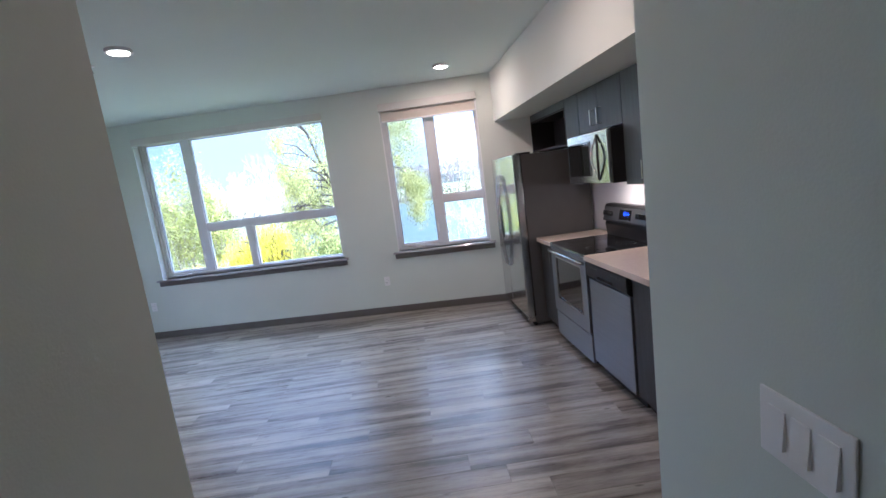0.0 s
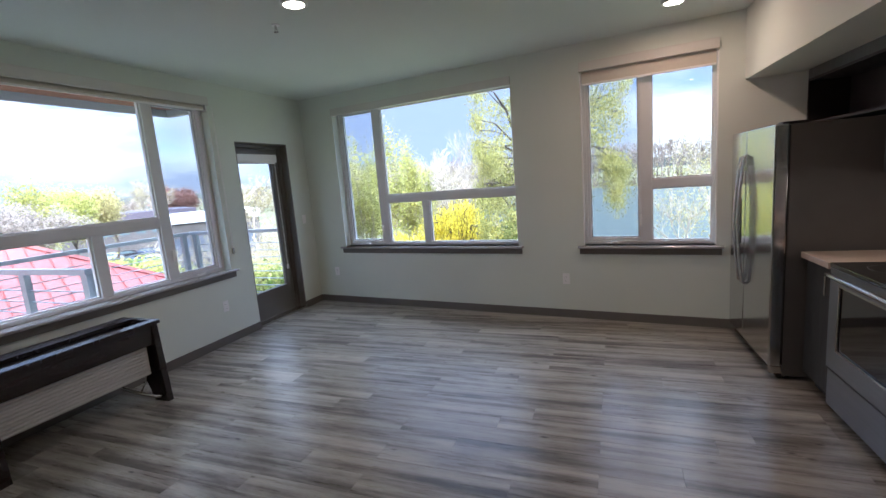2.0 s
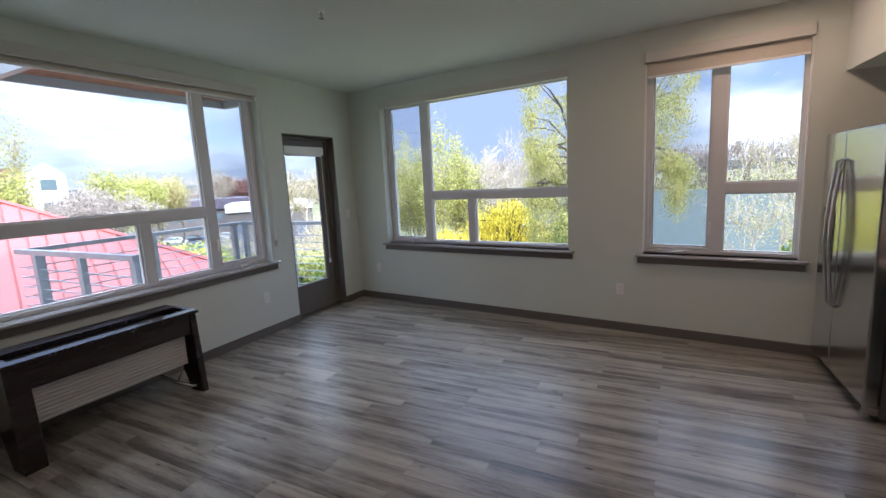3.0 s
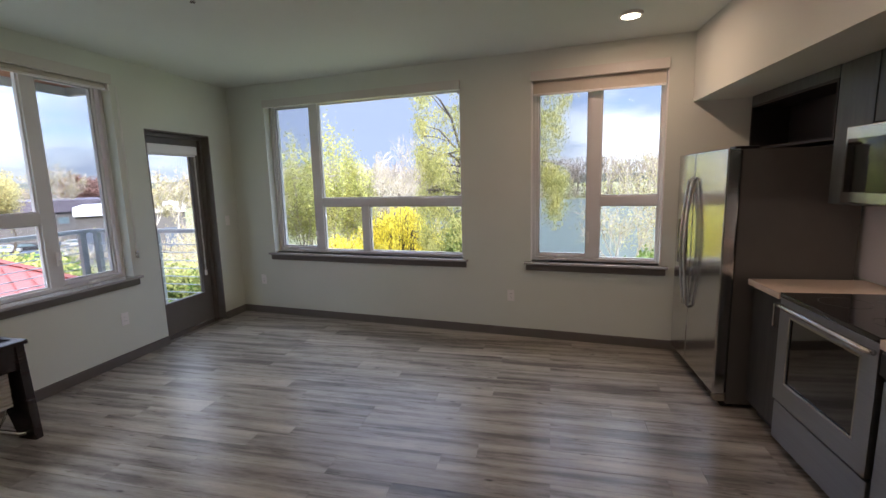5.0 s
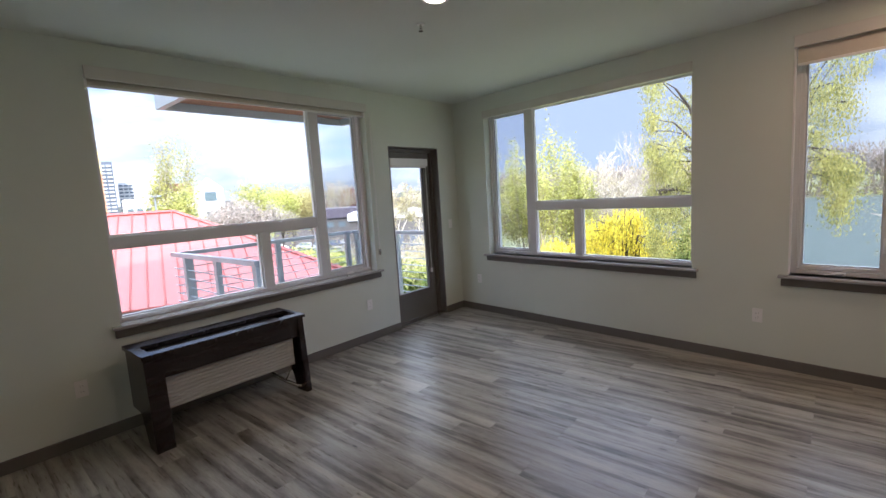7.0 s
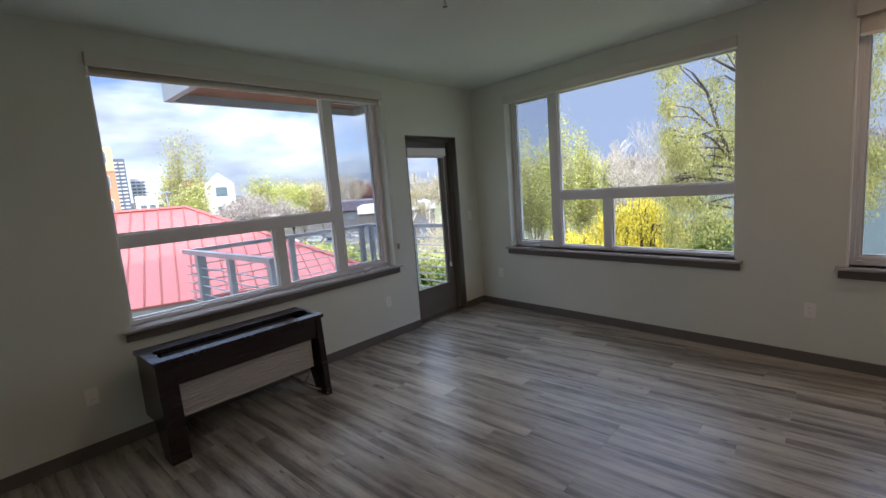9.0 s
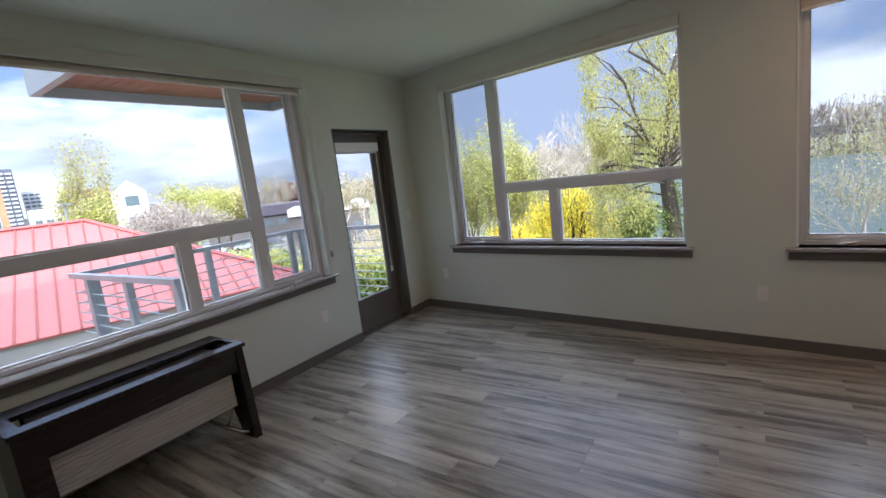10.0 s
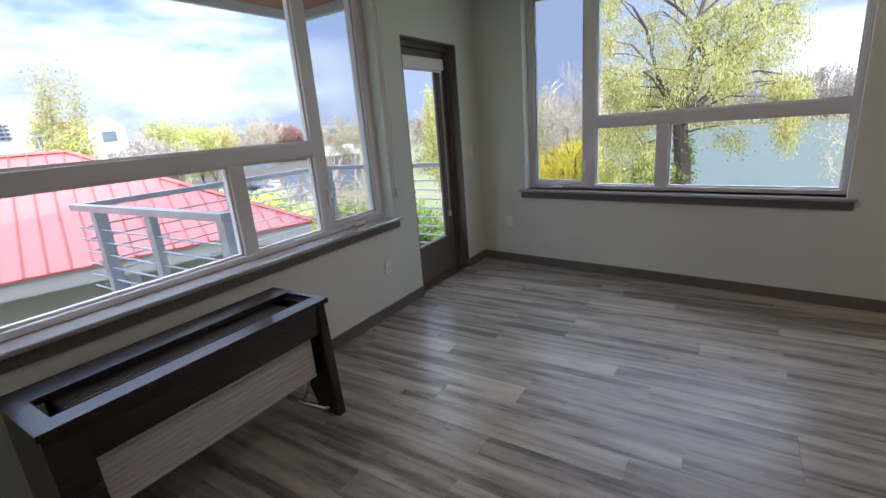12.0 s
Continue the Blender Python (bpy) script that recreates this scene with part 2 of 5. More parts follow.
    L(soft.outputs["Result"], b.inputs["Base Color"])
    rr = N("ShaderNodeMapRange")
    rr.inputs["To Min"].default_value, rr.inputs["To Max"].default_value = 0.22, 0.36
    L(grain, rr.inputs["Value"])
    L(rr.outputs["Result"], b.inputs["Roughness"])
    bp = N("ShaderNodeBump")
    bp.inputs["Strength"].default_value, bp.inputs["Distance"].default_value = 0.18, 0.0015
    L(grain, bp.inputs["Height"])
    L(bp.outputs["Normal"], b.inputs["Normal"])
    return m


PLANK = floor_material()

# ---- building blocks ----


def part(name, bm, material, parent=None, label="", kind="", matrix=None, smooth=False):
    """Links a bmesh as one mesh object, under a parent if one is given."""
    me = bpy.data.meshes.new(name)
    bm.normal_update()
    bm.to_mesh(me)
    bm.free()
    me.materials.append(material)
    if smooth:
        for p in me.polygons:
            p.use_smooth = True
    ob = new(name, me)
    if parent:
        ob.parent = parent
    if matrix is not None:
        ob.matrix_basis = matrix
    return tagged(ob, label, "", "", kind)


def thing(name, m, label, category, group="", kind=""):
    ob = new(name)
    ob.matrix_basis = m
    ob.empty_display_size = 0.1
    return tagged(ob, label, category, group, kind)


def box(bm, x0, x1, y0, y1, z0, z1, bevel=0.0):
    """Adds a box, with its edges bevelled if asked."""
    vs = [bm.verts.new((x, y, z)) for x in (x0, x1) for y in (y0, y1) for z in (z0, z1)]
    faces = [bm.faces.new([vs[i] for i in f]) for f in ((0, 1, 3, 2), (4, 6, 7, 5), (0, 4, 5, 1), (2, 3, 7, 6), (0, 2, 6, 4), (1, 5, 7, 3))]
    if bevel:
        edges = {e for f in faces for e in f.edges}
        bmesh.ops.bevel(bm, geom=list(edges), offset=bevel, segments=2, affect="EDGES", profile=0.6)
    return bm


def boxes(*specs, bevel=0.0):
    bm = bmesh.new()
    for s in specs:
        box(bm, *s, bevel=bevel)
    return bm


def tube(bm, points, r, sides=8):
    """Adds a round bar along the points, closed at both ends."""
    rings = []
    pts = [Vector(p) for p in points]
    for i, p in enumerate(pts):
        d = (pts[min(i + 1, len(pts) - 1)] - pts[max(i - 1, 0)]).normalized()
        ref = Vector((0, 0, 1)) if abs(d.z) < 0.9 else Vector((1, 0, 0))
        u = d.cross(ref).normalized()
        v = d.cross(u)
        rad = r[i] if isinstance(r, (list, tuple)) else r
        rings.append([bm.verts.new(p + (u * math.cos(2 * math.pi * k / sides) + v * math.sin(2 * math.pi * k / sides)) * rad) for k in range(sides)])
    for a, b in zip(rings, rings[1:]):
        for k in range(sides):
            bm.faces.new((a[k], a[(k + 1) % sides], b[(k + 1) % sides], b[k]))
    bm.faces.new(rings[0][::-1])
    bm.faces.new(rings[-1])
    return bm


def prism(bm, poly, y0, y1):
    """Adds a solid with the outline poly in x and z, from y0 to y1."""
    a = [bm.verts.new((x, y0, z)) for x, z in poly]
    b = [bm.verts.new((x, y1, z)) for x, z in poly]
    n = len(poly)
    for i in range(n):
        bm.faces.new((a[i], a[(i + 1) % n], b[(i + 1) % n], b[i]))
    bm.faces.new(a[::-1])
    bm.faces.new(b)
    bmesh.ops.recalc_face_normals(bm, faces=bm.faces[:])
    return bm


def disc(bm, r0, r1, z0, z1, sides=40):
    """Adds a ring or disc solid round the z axis."""
    def circle(r, z):
        return [bm.verts.new((r * math.cos(2 * math.pi * k / sides), r * math.sin(2 * math.pi * k / sides), z)) for k in range(sides)]
    o0, o1 = circle(r1, z0), circle(r1, z1)
    if r0:
        i0, i1 = circle(r0, z0), circle(r0, z1)
    for k in range(sides):
        j = (k + 1) % sides
        bm.faces.new((o0[k], o0[j], o1[j], o1[k]))
        if r0:
            bm.faces.new((i0[j], i0[k], i1[k], i1[j]))
            bm.faces.new((o0[j], o0[k], i0[k], i0[j]))
            bm.faces.new((o1[k], o1[j], i1[j], i1[k]))
    if not r0:
        bm.faces.new(o0[::-1])
        bm.faces.new(o1)
    return bm


def wall_mesh(us, zs, thick, solid):
    """A wall in u (x), depth (y) and z, cut at us and zs; solid(u, z) tells whether the cell round that point is there."""
    bm = bmesh.new()
    store = {}

    def v(i, d, k):
        key = (i, d, k)
        if key not in store:
            store[key] = bm.verts.new((us[i], d * thick, zs[k]))
        return store[key]

    nu, nz = len(us) - 1, len(zs) - 1
    S = [[0 <= i < nu and 0 <= k < nz and solid((us[i] + us[i + 1]) / 2, (zs[k] + zs[k + 1]) / 2) for k in range(nz)] for i in range(nu)]
    at = lambda i, k: 0 <= i < nu and 0 <= k < nz and S[i][k]
    for i in range(nu):
        for k in range(nz):
            if not S[i][k]:
                continue
            bm.faces.new((v(i, 0, k), v(i + 1, 0, k), v(i + 1, 0, k + 1), v(i, 0, k + 1)))
            bm.faces.new((v(i, 1, k), v(i, 1, k + 1), v(i + 1, 1, k + 1), v(i + 1, 1, k)))
            if not at(i - 1, k):
                bm.faces.new((v(i, 0, k), v(i, 0, k + 1), v(i, 1, k + 1), v(i, 1, k)))
            if not at(i + 1, k):
                bm.faces.new((v(i + 1, 0, k), v(i + 1, 1, k), v(i + 1, 1, k + 1), v(i + 1, 0, k + 1)))
            if not at(i, k - 1):
                bm.faces.new((v(i, 0, k), v(i, 1, k), v(i + 1, 1, k), v(i + 1, 0, k)))
            if not at(i, k + 1):
                bm.faces.new((v(i, 0, k + 1), v(i + 1, 0, k + 1), v(i + 1, 1, k + 1), v(i, 1, k + 1)))
    return bm


def holed(length, height, thick, holes, z0=0.0):
    us = sorted({0.0, length, *[h[0] for h in holes], *[h[1] for h in holes]})
    zs = sorted({z0, height, *[h[2] for h in holes], *[h[3] for h in holes]})
    zs = [z for z in zs if z >= z0]
    return wall_mesh(us, zs, thick, lambda u, z: not any(a < u < b and c < z < d for a, b, c, d in holes))


# ---- the room's shell ----
SKEW = radians(6.5)
H, SOF = 2.75, 2.19
X_W, X_E, X_SOF, Y_S = -4.3, 1.42, 0.73, 2.66
CORNER = Vector((X_W, 7.75, 0))
NORTH = Matrix(((math.cos(SKEW), math.sin(SKEW), 0, CORNER.x), (-math.sin(SKEW), math.cos(SKEW), 0, CORNER.y), (0, 0, 1, 0), (0, 0, 0, 1)))
KITCHEN = Matrix.Translation((0.804, 5.492, 0)) @ Matrix.Rotation(radians(2.3), 4, "Z") @ Matrix.Translation((-0.8, -5.5, 0))
WEST = Matrix(((0, -1, 0, X_W), (1, 0, 0, 0), (0, 0, 1, 0), (0, 0, 0, 1)))
T = 0.26
WIN_A, WIN_B, WIN_C = (0.535, 2.945, 0.775, 2.56), (3.642, 4.810, 0.775, 2.56), (3.795, 6.235, 0.775, 2.535)
DOOR = (6.535, 7.388, 0.0, 2.16)
part("wall_north", holed(6.2, H, T, [WIN_A, WIN_B]), WALL, kind="structure", matrix=NORTH)
west_holes = [(WIN_C[0] - 1.0, WIN_C[1] - 1.0, *WIN_C[2:]), (DOOR[0] - 1.0, DOOR[1] - 1.0, -0.01, DOOR[3])]
part("wall_west", holed(7.0, H, T, west_holes), WALL, kind="structure", matrix=WEST @ pose(1.0, 0, 0))
part("wall_east", boxes((X_E, X_E + 0.2, 2.64, 7.35, 0, H)), WALL, kind="structure", matrix=KITCHEN)
part("wall_south_living", boxes((X_W, -1.08, Y_S - 0.14, Y_S, 0, H)), WALL, kind="structure")
part("wall_hall_west", boxes((-1.08, -0.94, -1.6, Y_S, 0, H)), WALL, kind="structure")
part("wall_hall_east", boxes((0.15, 0.29, -1.6, 2.77, 0, H)), WALL, kind="structure")
part("wall_south_kitchen", boxes((0.29, 1.60, 2.63, 2.77, 0, H)), WALL, kind="structure")
part("wall_hall_south", boxes((-0.94, 0.15, -1.6, -1.46, 0, H)), WALL, kind="structure")
part("ceiling", boxes((X_W - 0.3, X_E + 0.35, -1.6, 8.1, H, H + 0.2)), CEIL, kind="structure")
part("soffit", boxes((X_SOF, X_E - 0.002, 2.74, 7.45, SOF, H - 0.002)), WALL, kind="structure", matrix=KITCHEN)
part("floor", boxes((X_W - 0.2, X_E + 0.35, -1.6, 8.05, -0.25, -0.006)), TAUPE, kind="structure")
part("backsplash", boxes((X_E - 0.012, X_E - 0.001, 2.80, 7.0, 0.925, 1.40)), SPLASH, kind="structure", matrix=KITCHEN)


def baseboard(name, m, u0, u1):
    bm = bmesh.new()
    prism(bm, [(0.0, 0.0), (0.0, 0.083), (-0.006, 0.087), (-0.014, 0.082), (-0.015, 0.0)], u0, u1)
    part(name, bm, TAUPE, kind="structure", matrix=m)


def along(m):
    """Turns a wall's frame so that a profile in x and z runs along u, in front of the wall."""
    return m @ Matrix(((0, 1, 0, 0), (1, 0, 0, 0), (0, 0, 1, 0), (0, 0, 0, 1)))


baseboard("baseboard_north", along(NORTH), 0.0, 5.2)
baseboard("baseboard_west", along(WEST), Y_S, DOOR[0])
baseboard("baseboard_corner", along(WEST), DOOR[1], 7.735)
baseboard("baseboard_south", Matrix.Translation((0, Y_S, 0)) @ Matrix(((0, 1, 0, 0), (-1, 0, 0, 0), (0, 0, 1, 0), (0, 0, 0, 1))), X_W + 0.015, -0.94)

# ---- windows ----
D0, D1 = 0.095, 0.17


def sill(name, m, u0, u1, z):
    st = part(name, prism(bmesh.new(), [(-0.052, z - 0.022), (-0.055, z - 0.006), (-0.050, z), (D0 + 0.01, z), (D0 + 0.01, z - 0.022)], u0 - 0.055, u1 + 0.055), SILL, kind="structure", matrix=along(m))
    part("sill_apron", prism(bmesh.new(), [(-0.020, z - 0.085), (-0.022, z - 0.0225), (-0.002, z - 0.0225), (-0.002, z - 0.085)], u0 - 0.04, u1 + 0.04), TAUPE, st)


def crank(parent, u, z):
    bm = bmesh.new()
    box(bm, u - 0.045, u + 0.045, D0 - 0.030, D0 - 0.001, z, z + 0.022, bevel=0.006)
    tube(bm, [(u + 0.03, D0 - 0.03, z + 0.024), (u - 0.02, D0 - 0.05, z + 0.020), (u - 0.075, D0 - 0.055, z + 0.012)], [0.007, 0.006, 0.007], 8)
    part("crank_handle", bm, PLASTIC, parent, "white folding crank handle")


def latch(parent, u, z):
    bm = boxes((u - 0.010, u + 0.010, D0 - 0.012, D0 - 0.001, z, z + 0.11), bevel=0.003)
    tube(bm, [(u, D0 - 0.013, z + 0.05), (u + 0.004, D0 - 0.03, z + 0.055), (u + 0.008, D0 - 0.032, z + 0.10)], 0.006, 6)
    part("latch", bm, PLASTIC, parent, "white lever latch")


def window(name, m, hole, bars, panes, sash, blind_drop, label, top):
    u0, u1, z0, z1 = hole
    w = tagged(new(name), label, "window", "", "structure")
    w.matrix_basis = m
    e = 0.001
    fr = 0.034
    bm = boxes((u0 + e, u0 + fr, D0, D1, z0 + e, z1 - e), (u1 - fr, u1 - e, D0, D1, z0 + e, z1 - e), (u0 + fr, u1 - fr, D0, D1, z0 + e, z0 + fr), (u0 + fr, u1 - fr, D0, D1, z1 - (0.035 if top > z1 + 0.02 else 0.062), z1 - e), bevel=0.004)
    part("window_frame", bm, VINYL, w)
    for a, b, c, d in bars:
        part("mullion", boxes((a, b, D0 + 0.004, D1 - 0.004, c, d), bevel=0.004), VINYL, w)
    for a, b, c, d in panes:
        g = part("pane", boxes((a - 0.006, b + 0.006, 0.135, 0.141, c - 0.006, d + 0.006)), PANE, w)
        g.visible_shadow = False
        t = 0.014
        part("glazing_bead", boxes((a - 0.012, a + 0.002, 0.118, 0.150, c - 0.012, d + 0.012), (b - 0.002, b + 0.012, 0.118, 0.150, c - 0.012, d + 0.012), (a + 0.002, b - 0.002, 0.118, 0.150, c - 0.012, c + 0.002), (a + 0.002, b - 0.002, 0.118, 0.150, d - 0.002, d + 0.012)), VINYL, w)
    a, b, c, d = sash
    s = 0.036
    g = part("insect_screen", boxes((a - 0.004, b + 0.004, 0.1100, 0.1105, c - 0.004, d + 0.004)), SCREEN, w, "fine dark insect screen")
    g.visible_shadow = False
    part("sash", boxes((a - s, a - 0.012, 0.102, 0.160, c - s, d + s), (b + 0.012, b + s, 0.102, 0.160, c - s, d + s), (a - 0.012, b + 0.012, 0.102, 0.160, c - s, c - 0.012), (a - 0.012, b + 0.012, 0.102, 0.160, d + 0.012, d + s), bevel=0.003), VINYL, w)
    crank(w, (a + b) / 2, z0 + 0.004)
    sill(name + "_sill", m, u0, u1, z0)
    bl = thing("roller_blind", m, "rolled-up cream roller blind in a white valance over the window", "roller blind", "roller blinds")
    part("valance", boxes((u0 + 0.002, u1 + 0.002, -0.030, -0.002, top - 0.086, top), bevel=0.004), VALANCE, bl)
    for a, b in ((u0 + 0.002, u0 + 0.018), (u1 - 0.018, u1 - 0.002)):
        part("end_bracket", boxes((a, b, -0.0015, 0.070, z1 - 0.085, z1 - 0.003), bevel=0.002), PLASTIC, bl)
    if blind_drop:
        for a, b in ((u0 + 0.001, u0 + 0.013), (u1 - 0.013, u1 - 0.001)):
            part("side_channel", boxes((a, b, -0.004, 0.026, z0 + 0.002, z1 - 0.09), bevel=0.002), PLASTIC, bl)
    bm = bmesh.new()
    tube(bm, [(u0 + 0.02, 0.055, z1 - 0.045), (u1 - 0.02, 0.055, z1 - 0.045)], 0.030, 16)
    part("roll", bm, FABRIC, bl)
    if blind_drop:
        part("fabric", boxes((u0 + 0.02, u1 - 0.02, 0.024, 0.026, z1 - blind_drop, z1 - 0.045)), FABRIC, bl)
    part("bottom_bar", boxes((u0 + 0.02, u1 - 0.02, 0.018, 0.032, z1 - max(blind_drop + 0.02, 0.082), z1 - max(blind_drop, 0.064)), bevel=0.003), PLASTIC, bl)
    return w


A0, A1, A2, A3 = WIN_A
ZB = 0.808
RB, RT = 1.330, 1.414
wa = window("window_1", NORTH, WIN_A,
            [(1.102, 1.198, ZB, A3 - 0.07), (1.198, A1 - 0.034, RB, RT), (1.716, 1.804, ZB, RB)],
            [(0.612, 1.070, 0.850, 2.468), (1.208, 2.902, RT + 0.012, 2.478), (1.208, 1.704, 0.820, RB - 0.012), (1.816, 2.902, 0.820, RB - 0.012)],
            (0.612, 1.070, 0.850, 2.468), 0.0, "wide white vinyl window with a casement and three fixed panes over the lake", 2.562)
latch(wa, 1.10, 0.93)
wb = window("window_2", NORTH, WIN_B,
            [(4.180, 4.274, ZB, WIN_B[3] - 0.07), (4.274, WIN_B[1] - 0.034, RB - 0.008, RT - 0.010)],
            [(3.712, 4.150, 0.850, 2.468), (4.284, 4.768, RT + 0.002, 2.478), (4.284, 4.768, 0.820, RB - 0.020)],
            (3.712, 4.150, 0.850, 2.468), 0.19, "white vinyl window with three panes over the lake", 2.564)
latch(wb, 4.175, 0.96)
wc = window("window_3", WEST, WIN_C,
            [(5.585, 5.678, ZB, WIN_C[3] - 0.035), (WIN_C[0] + 0.034, 5.585, RB, RT), (4.965, 5.056, ZB, RB)],
            [(5.706, 6.138, 0.850, 2.460), (3.836, 5.574, RT + 0.012, 2.492), (3.836, 4.954, 0.820, RB - 0.012), (5.068, 5.574, 0.820, RB - 0.012)],
            (5.706, 6.138, 0.850, 2.460), 0.0, "wide white vinyl window with a casement and three fixed panes over the balcony", 2.590)
latch(wc, 5.66, 0.98)


def cord(m, u, z1, z0, label):
    c = thing("blind_cord", m, label, "blind cord", "blind cords")
    bm = bmesh.new()
    for du in (-0.006, 0.006):
        tube(bm, [(u + du, -0.012, z1), (u + du * 1.1, -0.016, (z0 + z1) / 2), (u + du, -0.014, z0 + 0.02)], 0.0022, 5)
    part("chain", bm, PLASTIC, c)
    bm = bmesh.new()
    box(bm, u - 0.013, u + 0.013, -0.026, -0.0005, z0 - 0.03, z0 + 0.035, bevel=0.008)
    part("tension_clip", bm, CHROME, c, "small nickel tension clip")


cord(WEST, 6.285, 2.50, 0.97, "looped white bead cord clipped to the wall beside the window")

# ---- balcony door ----
dv = 0.13
door = tagged(new("door_1"), "closed taupe glazed balcony door in a taupe frame", "door", "", "structure")
door.matrix_basis = WEST
y0, y1, _, zt = DOOR
part("door_frame", boxes((y0 + 0.001, y0 + 0.045, dv - 0.035, 0.24, 0.0, zt - 0.001), (y1 - 0.045, y1 - 0.001, dv - 0.035, 0.24, 0.0, zt - 0.001), (y0 + 0.045, y1 - 0.045, dv - 0.035, 0.24, zt - 0.05, zt - 0.001), bevel=0.003), TAUPE, door)
part("jamb_lining", boxes((y0 + 0.0005, y0 + 0.012, 0.001, dv - 0.036, 0, zt - 0.012), (y1 - 0.012, y1 - 0.0005, 0.001, dv - 0.036, 0, zt - 0.012), (y0 + 0.0005, y1 - 0.0005, 0.001, dv - 0.036, zt - 0.012, zt - 0.0005)), TAUPE, door)
a, b = y0 + 0.047, y1 - 0.047
g0, g1, gz0, gz1 = y0 + 0.135, y1 - 0.165, 0.37, 2.0
part("door_leaf", wall_mesh([a, g0, g1, b], [0.025, gz0, gz1, zt - 0.053], 0.045, lambda u, z: not (g0 < u < g1 and gz0 < z < gz1)), DOORPAINT, door, matrix=Matrix.Translation((0, dv, 0)))
q = part("pane", boxes((g0 - 0.005, g1 + 0.005, dv + 0.018, dv + 0.026, gz0 - 0.005, gz1 + 0.005)), PANE, door)
q.visible_shadow = False
part("glazing_bead", boxes((g0 - 0.018, g0, dv - 0.006, dv + 0.017, gz0 - 0.018, gz1 + 0.018), (g1, g1 + 0.018, dv - 0.006, dv + 0.017, gz0 - 0.018, gz1 + 0.018), (g0, g1, dv - 0.006, dv + 0.017, gz0 - 0.018, gz0), (g0, g1, dv - 0.006, dv + 0.017, gz1, gz1 + 0.018)), DOORPAINT, door)
part("threshold", boxes((y0 + 0.002, y1 - 0.002, 0.002, 0.25, 0.0, 0.022), bevel=0.004), CHROME, door, "worn metal threshold")
bm = bmesh.new()
tube(bm, [(a + 0.055, dv - 0.001, 0.98), (a + 0.055, dv - 0.05, 0.98), (a + 0.16, dv - 0.055, 0.98)], 0.009, 8)
box(bm, a + 0.03, a + 0.08, dv - 0.008, dv - 0.0005, 0.88, 1.10, bevel=0.004)
bt = thing("door_blind", WEST, "rolled-up white blind cassette on the glazed balcony door", "roller blind", "roller blinds")
part("cassette", boxes((g0 - 0.05, g1 + 0.04, dv - 0.062, dv - 0.007, gz1 - 0.06, gz1 + 0.035), bevel=0.008), PLASTIC, bt)
part("bottom_bar", boxes((g0 - 0.04, g1 + 0.03, dv - 0.04, dv - 0.028, gz1 - 0.078, gz1 - 0.0605), bevel=0.003), PLASTIC, bt)
bm = bmesh.new()
for du in (-0.006, 0.006):
    tube(bm, [(g1 + 0.03 + du, dv - 0.028, gz1 - 0.06), (g1 + 0.035 + du, dv - 0.02, 0.62)], 0.002, 5)
part("chain", bm, PLASTIC, bt)
part("tension_clip", boxes((g1 + 0.022, g1 + 0.048, dv - 0.032, dv - 0.0065, 0.565, 0.625), bevel=0.008), PLASTIC, bt)

# ---- outlets and switches ----


def outlet(m, u, z, label):
    o = thing("outlet", m @ pose(u, 0, z), label, "power outlet", "power outlets")
    part("cover_plate", boxes((-0.036, 0.036, -0.007, -0.0005, -0.058, 0.058), bevel=0.003), PLASTIC, o)
    part("socket_face", boxes((-0.0165, 0.0165, -0.0095, -0.0071, -0.033, 0.033), bevel=0.001), PLASTIC, o)
    for s in (-0.019, 0.019):
        for du in (-0.007, 0.007):
            part("slot", boxes((du - 0.001, du + 0.001, -0.0100, -0.0096, s - 0.005, s + 0.004)), BLACKPL, o, "dark socket slot")


outlet(NORTH, 0.335, 0.43, "white double power outlet low on the wall near the room corner")
outlet(NORTH, 3.448, 0.42, "white double power outlet on the wall between the two lake windows")
outlet(WEST, 6.085, 0.405, "white power outlet on the wall between heater and balcony door")
outlet(WEST, 3.52, 0.40, "white double power outlet on the wall beside the heater")
sw = thing("light_switch", WEST @ pose(7.56, 0, 1.18), "white single light switch beside the balcony door", "light switch", "light switches")
part("cover_plate", boxes((-0.036, 0.036, -0.006, -0.0005, -0.058, 0.058), bevel=0.003), PLASTIC, sw)
part("rocker", boxes((-0.016, 0.016, -0.011, -0.0061, -0.032, 0.032), bevel=0.003), PLASTIC, sw)
HALL = Matrix(((0, 1, 0, 0.15), (-1, 0, 0, 0), (0, 0, 1, 0), (0, 0, 0, 1)))
sw3 = thing("light_switch", HALL @ pose(-2.335, 0, 1.15), "white triple light switch plate in the entry hall", "light switch", "light switches")
part("cover_plate", boxes((-0.083, 0.083, -0.006, -0.0005, -0.058, 0.058), bevel=0.003), PLASTIC, sw3)
for du in (-0.046, 0.0, 0.046):
    bm = bmesh.new()
    prism(bm, [(-0.0061, -0.033), (-0.0061, 0.033), (-0.008, 0.033), (-0.013, -0.033)], -0.0165, 0.0165)
    part("rocker", bm, PLASTIC, sw3, matrix=pose(du, 0, 0) @ Matrix(((0, 1, 0, 0), (1, 0, 0, 0), (0, 0, 1, 0), (0, 0, 0, 1))))

